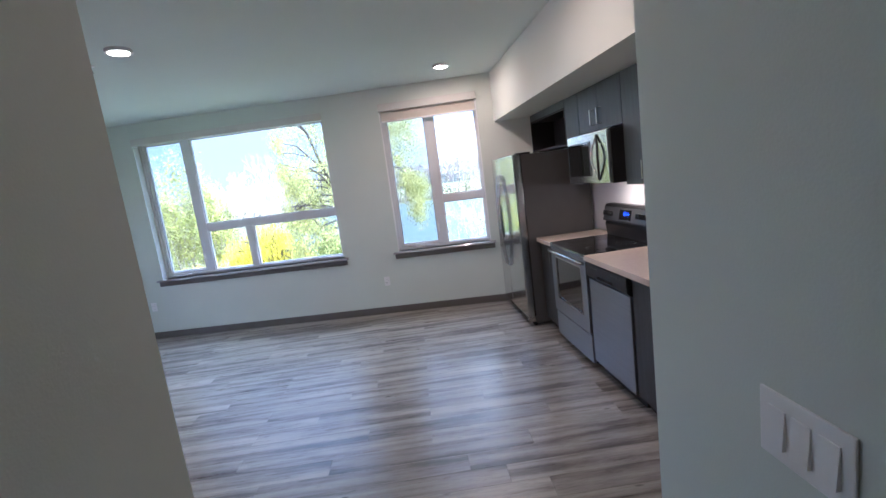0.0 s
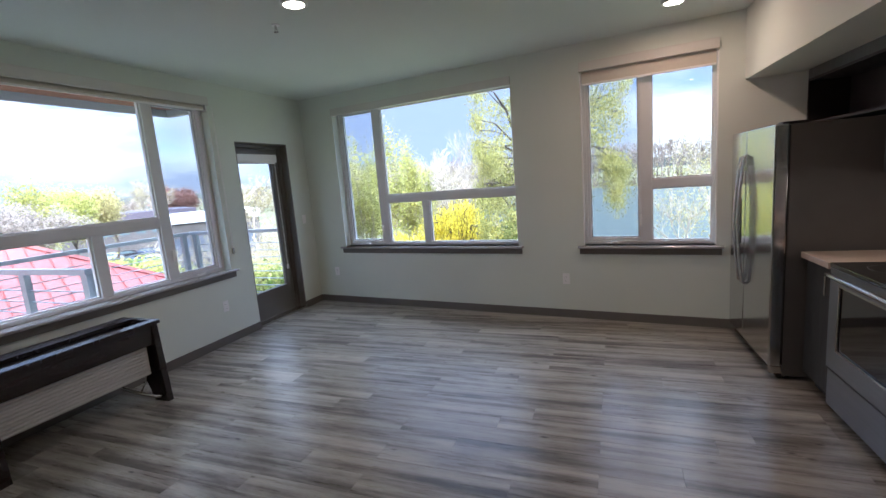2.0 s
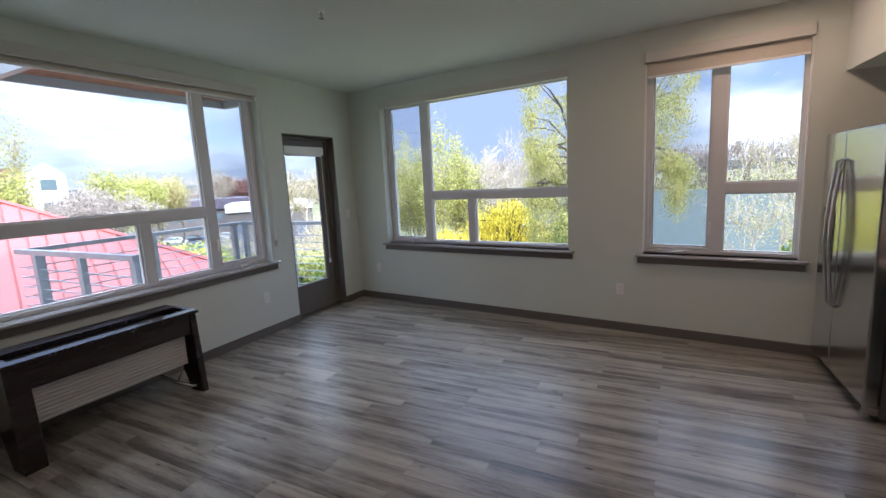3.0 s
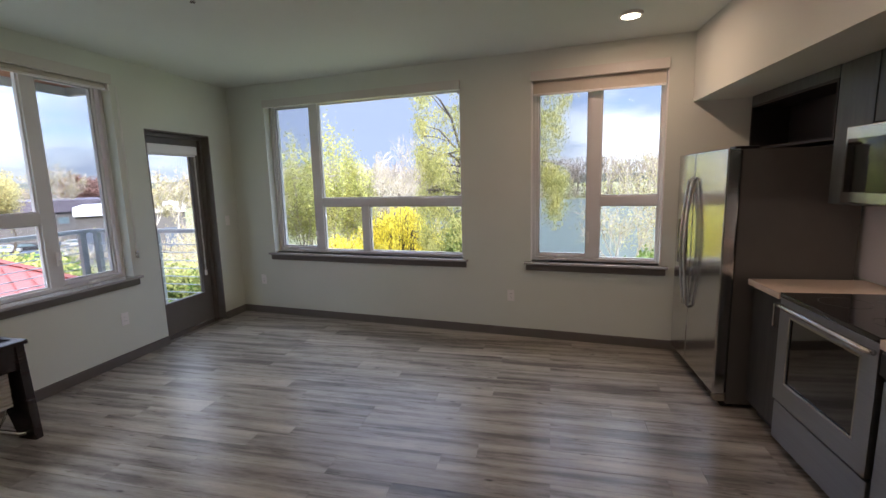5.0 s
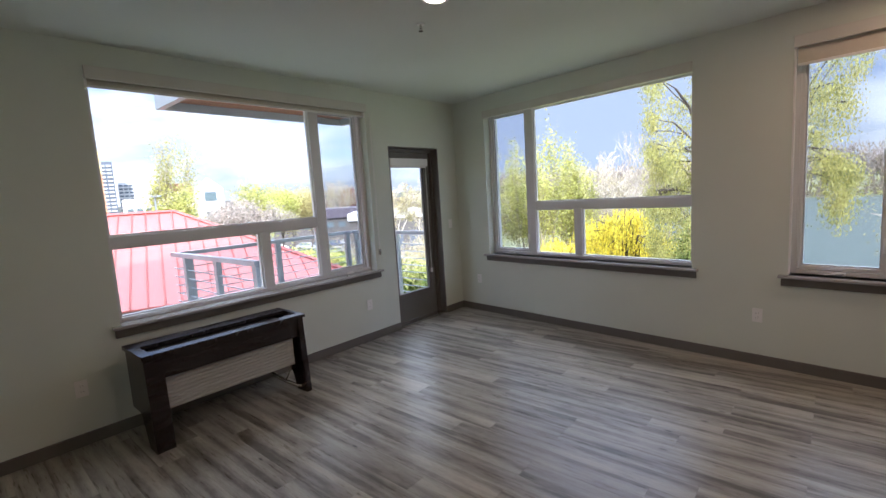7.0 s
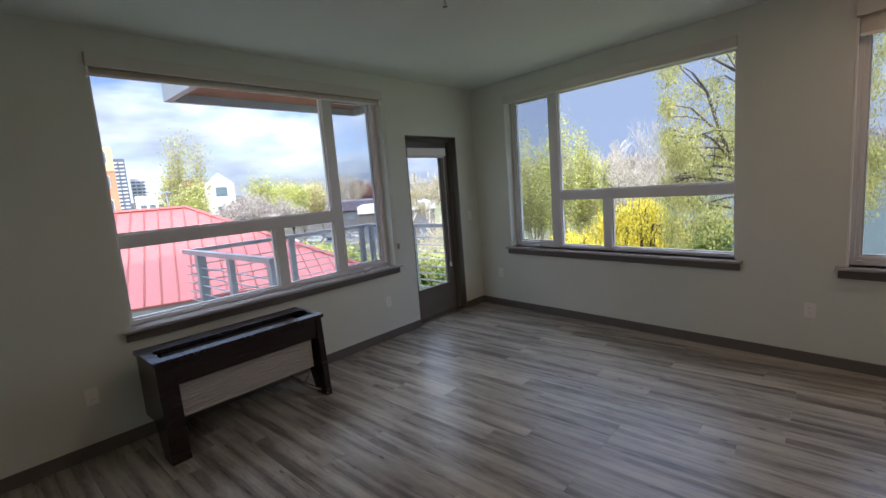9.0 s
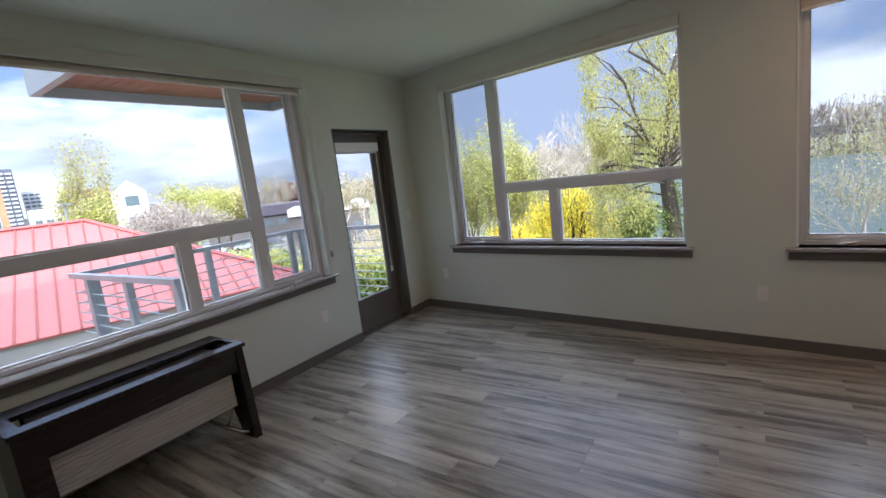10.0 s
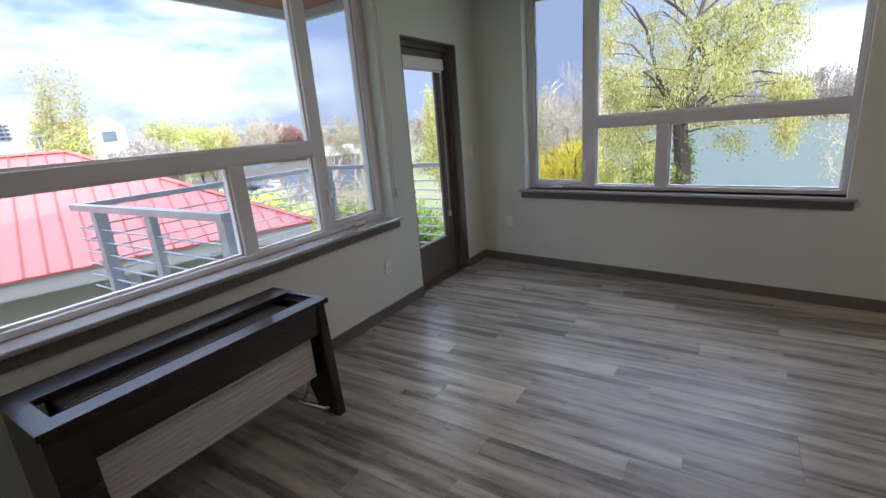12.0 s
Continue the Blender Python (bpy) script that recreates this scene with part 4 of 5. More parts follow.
BARK = mat("tree_bark", (0.095, 0.075, 0.058), 0.9, vary=0.35, scale=6, bump=0.5, fine=30)
PALEBARK = mat("pale_bark", (0.54, 0.48, 0.41), 0.85, vary=0.35, scale=5, fine=30)
TWIGS = mat("far_twigs", (0.34, 0.28, 0.24), 0.95, vary=0.35, scale=0.2, fine=2)


def leaf_mat(name, c, d):
    """Leaves: two tones by a coarse noise and a random tone for each leaf."""
    m = mat(name, c, 0.6, color2=d, scale=0.9, fine=9)
    nt = m.node_tree
    b = nt.nodes["Principled BSDF"]
    link = b.inputs["Base Color"].links[0]
    src = link.from_socket
    geo, mr, hs = nt.nodes.new("ShaderNodeNewGeometry"), nt.nodes.new("ShaderNodeMapRange"), nt.nodes.new("ShaderNodeHueSaturation")
    mr.inputs["To Min"].default_value, mr.inputs["To Max"].default_value = 0.55, 1.4
    nt.links.new(geo.outputs["Random Per Island"], mr.inputs["Value"])
    nt.links.new(mr.outputs["Result"], hs.inputs["Value"])
    nt.links.new(src, hs.inputs["Color"])
    tl, ad = nt.nodes.new("ShaderNodeBsdfTranslucent"), nt.nodes.new("ShaderNodeMixShader")
    ad.inputs[0].default_value = 0.45
    nt.links.new(hs.outputs["Color"], b.inputs["Base Color"])
    nt.links.new(hs.outputs["Color"], tl.inputs["Color"])
    out = nt.nodes["Material Output"]
    nt.links.new(b.outputs[0], ad.inputs[1])
    nt.links.new(tl.outputs[0], ad.inputs[2])
    nt.links.new(ad.outputs[0], out.inputs["Surface"])
    return m


WATER.node_tree.nodes["Principled BSDF"].inputs["Specular IOR Level"].default_value = 0.12
L_SPRING = leaf_mat("leaves_spring", (0.54, 0.50, 0.18), (0.33, 0.34, 0.11))
L_YELLOW = leaf_mat("leaves_willow", (0.86, 0.72, 0.11), (0.72, 0.62, 0.08))
L_GREEN = leaf_mat("leaves_green", (0.26, 0.36, 0.07), (0.12, 0.19, 0.05))
L_IVY = leaf_mat("leaves_ivy", (0.30, 0.36, 0.10), (0.16, 0.22, 0.06))
L_BRIGHT = leaf_mat("leaves_bright", (0.60, 0.58, 0.20), (0.38, 0.40, 0.12))
L_BUD = leaf_mat("leaves_buds", (0.58, 0.52, 0.24), (0.42, 0.36, 0.17))
L_BLOSSOM = leaf_mat("blossom", (0.56, 0.49, 0.42), (0.34, 0.29, 0.25))
L_BROWN = leaf_mat("undergrowth", (0.32, 0.26, 0.19), (0.20, 0.18, 0.11))
L_RED = leaf_mat("leaves_red", (0.32, 0.17, 0.13), (0.22, 0.12, 0.10))


def at(az, d, z=GZ):
    """The place d metres from the room in the direction az, in degrees clockwise from y."""
    return Vector((EYE.x + d * math.sin(radians(az)), EYE.y + d * math.cos(radians(az)), z))


def raw(name, verts, faces, material, parent=None, label="", kind=""):
    me = bpy.data.meshes.new(name)
    me.from_pydata(verts, [], faces)
    me.update()
    me.materials.append(material)
    ob = new(name, me)
    if parent:
        ob.parent = parent
    return tagged(ob, label, "", "", kind)


def limb(verts, faces, p0, p1, r0, r1, sides):
    d = (p1 - p0).normalized()
    ref = Vector((0, 0, 1)) if abs(d.z) < 0.9 else Vector((1, 0, 0))
    u = d.cross(ref).normalized()
    v = d.cross(u)
    k0 = len(verts)
    for p, r in ((p0, r0), (p1, r1)):
        for k in range(sides):
            a = 2 * math.pi * k / sides
            verts.append(p + (u * math.cos(a) + v * math.sin(a)) * r)
    for k in range(sides):
        j = (k + 1) % sides
        faces.append((k0 + k, k0 + j, k0 + sides + j, k0 + sides + k))


def grow(rg_, height, levels, spread=0.6, droop=0.0, first=0.35, kids=(3, 4), thick=0.022, lean=0.0, shrink=0.68, bole=1.0, fine=0.0):
    """A branching skeleton: verts and faces of the limbs, and the twig points with their level."""
    verts, faces, tips = [], [], []

    def branch(p, d, length, r, level):
        n = 3
        for i in range(n):
            d2 = (d + Vector((rg_.uniform(-1, 1), rg_.uniform(-1, 1), rg_.uniform(-0.5, 0.8) - droop * level * 0.35)) * 0.16).normalized()
            q = p + d2 * length / n
            r2 = r * (0.86 if level else 0.9)
            limb(verts, faces, p, q, max(r, fine), max(r2, fine), 6 if level < 2 else 3)
            p, d, r = q, d2, r2
            if level >= levels - 2:
                tips.append((p.copy(), level))
            if level < levels and i < n - 1 and level > 0 and rg_.random() < 0.75:
                side = Vector((rg_.uniform(-1, 1), rg_.uniform(-1, 1), rg_.uniform(-0.2, 0.6))).normalized()
                branch(p, (d + side * spread * 1.3).normalized(), length * shrink * 0.8, r * 0.55, level + 1)
        if level == 0:
            length /= bole
        if level < levels:
            for _ in range(rg_.randint(*kids)):
                side = Vector((rg_.uniform(-1, 1), rg_.uniform(-1, 1), rg_.uniform(-0.3, 0.5))).normalized()
                branch(p, (d + side * spread).normalized(), length * shrink * rg_.uniform(0.8, 1.15), r * 0.62, level + 1)

    branch(Vector((0, 0, 0)), Vector((lean, 0, 1)).normalized(), height * first * bole, height * thick, 0)
    top = max(v.z for v in verts)
    k = height / top
    return [v * k for v in verts], faces, [(p * k, l) for p, l in tips]


def leaves(rg_, tips, per, size, scatter, hang=0.0, stretch=1.0, keep=1.0):
    verts, faces = [], []
    for p, _ in tips:
        if rg_.random() > keep:
            continue
        for _ in range(per):
            c = p + Vector((rg_.gauss(0, 1), rg_.gauss(0, 1), rg_.gauss(0, 1))) * scatter
            c.z -= rg_.random() * hang
            a = Vector((rg_.uniform(-1, 1), rg_.uniform(-1, 1), rg_.uniform(-1, 1))).normalized()
            b = a.cross(Vector((rg_.uniform(-1, 1), rg_.uniform(-1, 1), rg_.uniform(-1, 1)))).normalized()
            s = size * rg_.uniform(0.6, 1.3)
            if hang:
                a = Vector((rg_.uniform(-0.4, 0.4), rg_.uniform(-0.4, 0.4), -1)).normalized()
                b = a.cross(Vector((rg_.uniform(-1, 1), rg_.uniform(-1, 1), 0.1))).normalized()
            k = len(verts)
            verts += [c - a * s * stretch, c + b * s * 0.5, c + a * s * stretch, c - b * s * 0.5]
            faces.append((k, k + 1, k + 2, k + 3))
    return verts, faces


def tree(name, place, seed, height, levels, bark, leaf, label, per=10, size=0.11, scatter=0.30, hang=0.0, stretch=1.0, turn=0.0, radius=None, keep=1.0, taper=0.0, sink=1.0, category="tree", **how):
    rg_ = random.Random(seed)
    t = thing(name, Matrix.Translation(place) @ pose(0, 0, 0, 0, 0, turn), label, category, "trees outside" if category == "tree" else "shrubs outside")
    v, f, tips = grow(rg_, height, levels, **how)
    if radius:
        mid = sum((p for p, _ in tips), Vector()) / len(tips)
        reach = sorted(math.hypot(p.x - mid.x, p.y - mid.y) for p, _ in tips)
        k = radius / reach[int(len(reach) * 0.93)]
        lo = height * 0.25

        def pull(p):
            w = min(1.0, max(0.0, (p.z - lo * 0.4) / lo))
            c = k * (1.0 - taper * max(0.0, p.z / height - 0.25))
            return Vector(((p.x - mid.x * w) * c, (p.y - mid.y * w) * c, height * (max(p.z, 0.0) / height) ** sink))
        v = [pull(p) for p in v]
        tips = [(pull(p), l) for p, l in tips]
    raw("trunk", v, f, bark, t, "")
    if leaf:
        lv, lf = leaves(rg_, tips, per, size, scatter, hang, stretch, keep)
        raw("crown", lv, lf, leaf, t, "")
    return t


raw("ground", [(-3000, -3000, GZ), (3000, -3000, GZ), (3000, 4000, GZ), (-3000, 4000, GZ)], [(0, 1, 2, 3)], GROUND, kind="structure")
shore = [(-16, 52), (-8, 47), (0, 49), (9, 46), (20, 44), (60, 40), (260, 60), (300, 232), (60, 224), (0, 226), (-40, 220), (-75, 205), (-60, 150), (-38, 110), (-27, 80)]
raw("lake", [(x, y, GZ + 0.05) for x, y in shore], [tuple(range(len(shore)))], WATER, kind="structure")
park = [at(-63, 78), at(-63, 150), at(-46, 150), at(-46, 78)]
raw("parking_lot", [(p.x, p.y, GZ + 0.04) for p in park], [(0, 1, 2, 3)], ASPHALT, kind="structure")
raw("path", [(p.x, p.y, GZ + 0.03) for p in (at(-50, 17), at(-50, 26), at(-36, 26), at(-36, 17))], [(0, 1, 2, 3)], ASPHALT, kind="structure")

# added block above to shade the red roof, storeys below; both unseen from inside
part("unseen_shade_block", boxes((X_W - T, 12, -14, 7.2, H + 0.21, 9.6)), STUCCO, kind="structure")
part("lower_storeys", boxes((X_W - T, 12, -14, 7.0, GZ, -0.26)), STUCCO, kind="structure")

# balcony
BX, BY0, BY1 = -6.75, 5.0, 7.80
part("balcony_slab", boxes((BX - 0.05, X_W - T - 0.002, BY0 - 0.05, BY1 + 0.05, -0.25, -0.04)), CONC, kind="structure")
rail = thing("balcony_railing", pose(0, 0, 0), "galvanised steel balcony railing with thin horizontal bars", "railing")


def rail_run(a, b, posts):
    a, b = Vector(a), Vector(b)
    bm = bmesh.new()
    d = (b - a).normalized()
    nrm = Vector((-d.y, d.x, 0)) * 0.032
    vs = [bm.verts.new(p + s * nrm + Vector((0, 0, z))) for p in (a, b) for s in (-1, 1) for z in (1.0, 1.05)]
    for f in ((0, 1, 3, 2), (4, 6, 7, 5), (0, 4, 5, 1), (2, 3, 7, 6), (0, 2, 6, 4), (1, 5, 7, 3)):
        bm.faces.new([vs[i] for i in f])
    bmesh.ops.recalc_face_normals(bm, faces=bm.faces[:])
    part("top_rail", bm, GALV, rail)
    for i in range(8):
        bm = bmesh.new()
        z = 0.09 + i * 0.108
        tube(bm, [a + Vector((0, 0, z)), b + Vector((0, 0, z))], 0.0075, 6)
        part("bar", bm, GALV, rail)
    for f in posts:
        p = a.lerp(b, f)
        wx, wy = (0.028, 0.04) if abs(d.y) > 0.5 else (0.04, 0.028)
        part("post", boxes((p.x - wx, p.x + wx, p.y - wy, p.y + wy, -0.0395, 0.9995), bevel=0.003), GALV, rail)


rail_run((BX - 0.08, BY0, 0), (X_W - T - 0.02, BY0, 0), (0.185, 0.585, 0.985))
rail_run((BX, BY0 + 0.03, 0), (BX, BY1 - 0.03, 0), (0.045, 0.5, 0.97))
rail_run((BX, BY1, 0), (X_W - T - 0.02, BY1, 0), (0.06, 0.52, 0.97))

cn = thing("canopy", pose(0, 0, 0), "grey-edged canopy with a reddish wood underside over the balcony", "canopy")
CZ = 2.82
part("deck", boxes((BX + 0.05, X_W - T - 0.002, BY0 + 0.08, BY1 - 0.08, CZ + 0.12, CZ + 0.33)), FASCIA, cn)
for i in range(20):
    w = (BY1 - BY0 - 0.17) / 20
    part("soffit_board", boxes((BX + 0.06, X_W - T - 0.003, BY0 + 0.085 + i * w, BY0 + 0.080 + (i + 1) * w, CZ + 0.10, CZ + 0.119)), SOFFITWOOD, cn, "reddish wood board")
for spec in ((BX, BX + 0.05, BY0, BY1, CZ, CZ + 0.34), (BX + 0.0505, X_W - T - 0.002, BY0, BY0 + 0.08, CZ, CZ + 0.34), (BX + 0.0505, X_W - T - 0.002, BY1 - 0.08, BY1, CZ, CZ + 0.34)):
    part("fascia", boxes(spec, bevel=0.004), FASCIA, cn, "grey metal edge")

# red-roofed building
C0 = Vector((-12.6, 12.5, -1.0))
ev, nv = Vector((0.314, 0.949, 0)), Vector((-0.949, 0.314, 0))
red = thing("red_roof_building", pose(0, 0, 0), "low grey building with a red standing-seam metal hip roof", "building")
LEN, S, RISE = 26.0, 5.22, 2.55
def rp(a, b, z):
    return C0 - ev * a + nv * b + Vector((0, 0, z))
pk, pk2 = rp(S, S, RISE), rp(LEN - S, S, RISE)
cs = [rp(0, 0, 0), rp(0, 2 * S, 0), rp(LEN, 2 * S, 0), rp(LEN, 0, 0)]
raw("roof", [*cs, pk, pk2, *[c - Vector((0, 0, 0.05)) for c in cs]], [(0, 3, 5, 4), (1, 4, 5, 2), (0, 4, 1), (3, 2, 5), (0, 1, 7, 6), (1, 2, 8, 7), (2, 3, 9, 8), (3, 0, 6, 9), (6, 7, 8, 9)], REDROOF, red, "red standing-seam metal roof")
def seam(p, q, name="seam", r=0.028):
    v, f = [], []
    limb(v, f, p + Vector((0, 0, 0.02)), q + Vector((0, 0, 0.02)), r, r, 4)
    raw(name, v, f, REDROOF, red)
step = 0.41
for i in range(1, int(LEN / step)):
    a = i * step
    b = min(a, S, LEN - a)
    seam(rp(a, 0, 0), rp(a, b, RISE * b / S))
for i in range(1, int(2 * S / step)):
    b = i * step
    a = min(b, 2 * S - b)
    seam(rp(0, b, 0), rp(a, b, RISE * a / S))
for p, q in ((cs[0], pk), (cs[1], pk), (pk, pk2), (cs[3], pk2)):
    seam(p, q, "ridge_cap", 0.07)
bm = bmesh.new()
def slab(a0, a1, b0, b1, z0, z1, name, material, label=""):
    v = [rp(a, b, z) for a in (a0, a1) for b in (b0, b1) for z in (z0, z1)]
    raw(name, v, [(0, 1, 3, 2), (4, 6, 7, 5), (0, 4, 5, 1), (2, 3, 7, 6), (0, 2, 6, 4), (1, 5, 7, 3)], material, red, label)
slab(0.05, LEN - 0.05, 0.05, 2 * S - 0.05, -0.42, -0.052, "fascia", STUCCO)
slab(0.8, LEN - 0.8, 0.8, 2 * S - 0.8, -7.5, -0.421, "wall", STUCCO)
for a in (0.6, 4.5):
    slab(a, a + 0.25, 0.45, 0.7, -7.5, -0.421, "column", FASCIA)

# far buildings
def block(name, az0, az1, d, z0, z1, depth, material, label):
    """A building whose front spans two directions at a distance, with its storeys built on by the caller."""
    b = thing(name, KITCHEN @ pose(0, 0, 0), label, "building", "far buildings")
    p, q = at(az0, d, 0), at(az1, d, 0)
    u = (q - p).normalized()
    n = Vector((-u.y, u.x, 0))
    if n.dot(p - EYE) < 0:
        n = -n
    def bx(nm, f0, f1, e0, e1, za, zb, m, lab=""):
        L_ = (q - p).length
        vs = [p + u * L_ * f + n * e + Vector((0, 0, z)) for f in (f0, f1) for e in (e0, e1) for z in (za, zb)]
        raw(nm, vs, [(0, 1, 3, 2), (4, 6, 7, 5), (0, 4, 5, 1), (2, 3, 7, 6), (0, 2, 6, 4), (1, 5, 7, 3)], m, b, lab)
    if material:
        bx("wall", 0, 1, 0, depth, z0, z1, material)
    return b, bx


ob_, bx = block("orange_building", -92, -75.2, 80, GZ, 7.4, 15, ORANGE, "orange and yellow office block with teal window bands")
bx("top_storey", 0, 1, -0.15, 15, 7.401, 10.8, YELLOW)
for k in range(5):
    z = 8.6 - k * 3.4
    for i in range(6):
        f = 0.08 + i * 0.155
        bx("window", f, f + 0.11, -0.25, 0.2, z, z + 1.5, FARGLASS)
        bx("window_frame", f - 0.004, f + 0.114, -0.20, -0.16, z - 0.12, z + 1.62, WHITEWALL)
tw, bx = block("tower", -76.0, -74.3, 300, GZ, 30, 12, TOWERDARK, "dark high tower with pale balcony bands")
for k in range(17):
    for i in range(3):
        bx("balcony_band", 0.06 + i * 0.32, 0.30 + i * 0.32, -0.6, 0, 27.4 - k * 2.0, 28.2 - k * 2.0, TOWERPALE)
tw, bx = block("tower", -74.1, -72.7, 320, GZ, 20, 12, TOWERPALE, "pale high tower with dark window bands")
for k in range(12):
    for i in range(3):
        bx("window_band", 0.07 + i * 0.31, 0.31 + i * 0.31, -0.3, 0, 17.6 - k * 2.0, 18.6 - k * 2.0, TOWERDARK)
wb_, bx = block("white_building", -67.3, -64.3, 90, GZ, 5.2, 14, WHITEWALL, "white building with a gabled front beside dark windows")
p, q = at(-67.3, 89.9, 0), at(-64.3, 89.9, 0)
n = Vector((-(q - p).y, (q - p).x, 0)).normalized() * -1
if n.dot(p - EYE) < 0:
    n = -n
m_ = (p + q) / 2
gv = [Vector((v.x, v.y, z)) + n * e for e in (0, 14) for v, z in ((p, 5.2), (q, 5.2), (m_, 7.1))]
raw("gable", gv, [(0, 1, 2), (3, 5, 4), (0, 2, 5, 3), (1, 4, 5, 2), (0, 3, 4, 1)], WHITEWALL, wb_)
bx("window", 0.35, 0.75, -0.1, 0.1, 3.0, 4.6, FARGLASS)
bx("window", 0.35, 0.75, -0.1, 0.1, -0.5, 1.2, FARGLASS)
bk, bx = block("brick_building", -70.1, -67.4, 92, GZ, 6.4, 14, BRICK, "dark brick building with white parapets and window rows")
for z in (3.2, 0.2):
    for i in range(5):
        bx("window", 0.06 + i * 0.185, 0.06 + i * 0.185 + 0.15, -0.15, 0.1, z, z + 1.5, FARGLASS)
    bx("parapet", 0, 1, -0.3, 0, z - 1.0, z - 0.3, WHITEWALL)
w3, bx = block("white_building", -73.9, -70.2, 110, GZ, 4.5, 12, WHITEWALL, "low white building behind a birch")
for i in range(4):
    bx("window", 0.1 + i * 0.22, 0.25 + i * 0.22, -0.1, 0.1, 1.4, 2.6, FARGLASS)
# Stucco in a darker tone: the wall's shade is put into its colour.
SHADEWALL = mat("shaded_far_wall", (0.13, 0.12, 0.115), 0.85, vary=0.2, scale=0.6)
dk, bx = block("warehouse", -59.4, -47.5, 112, GZ, -2.4, 30, SHADEWALL, "long low building with a dark purple-grey roof")
bx("roof", -0.01, 1.01, -0.6, 31, -2.399, -0.2, DARKROOF)
for i in range(8):
    bx("window", 0.04 + i * 0.12, 0.11 + i * 0.12, -0.1, 0.1, -4.6, -3.4, FARGLASS)
wr, bx = block("warehouse", -50.5, -41.0, 84, GZ, -2.2, 18, SHADEWALL, "low building with a white flat roof behind the balcony")
bx("roof", -0.01, 1.01, -0.5, 18.5, -2.199, -0.9, WHITEROOF)
for i in range(4):
    bx("garage_door", 0.06 + i * 0.24, 0.22 + i * 0.24, -0.1, 0.1, -7.8, -4.6, TOWERDARK)

# cars in the lot
CARPAINTS = [mat("car_paint_" + n_, c, 0.3, 0.3, coat=0.5) for n_, c in (("white", (0.75, 0.75, 0.75)), ("silver", (0.42, 0.43, 0.45)), ("black", (0.03, 0.03, 0.035)), ("blue", (0.05, 0.09, 0.2)))]
def car(place, turn, paint, word):
    c = thing("parked_car", Matrix.Translation(place) @ pose(0, 0, 0, 0, 0, turn), word + " parked car on the asphalt lot", "car", "parked cars")
    bm = bmesh.new()
    prism(bm, [(-2.2, 0.32), (2.2, 0.32), (2.25, 0.72), (1.25, 0.88), (0.55, 1.40), (-1.1, 1.44), (-1.85, 0.96), (-2.25, 0.88)], -0.88, 0.88)
    part("body", bm, paint, c)
    bm = bmesh.new()
    prism(bm, [(1.12, 0.93), (0.52, 1.34), (-1.05, 1.38), (-1.62, 0.98)], -0.885, 0.885)
    part("side_windows", bm, FARGLASS, c)
    for x in (-1.4, 1.4):
        for y in (-0.80, 0.80):
            part("wheel", disc(bmesh.new(), 0, 0.33, -0.1, 0.1, 14), BLACKPL, c, matrix=pose(x, y, 0.33, 90, 0, 0))
    return c
cr_ = random.Random(5)
k = 0
for row in range(4):
    for i in range(9):
        if cr_.random() < 0.25:
            continue
        w_ = k % 4
        car(at(-61.5 + i * 1.7, 88 + row * 15, GZ + 0.05), 40 + cr_.choice([0, 180]) + cr_.uniform(-3, 3), CARPAINTS[w_], ("white", "silver", "black", "dark blue")[w_])
        k += 1
lp = thing("street_lamp", Matrix.Translation(at(-73.3, 40)), "thin grey street lamp behind the red roof", "street lamp")
bm = bmesh.new()
tube(bm, [(0, 0, 0), (0, 0, 11.2)], 0.07, 8)
part("pole", bm, GALV, lp)
part("head", boxes((-0.2, 1.0, -0.15, 0.15, 11.201, 11.32), bevel=0.02), GALV, lp)

# trees by the lake


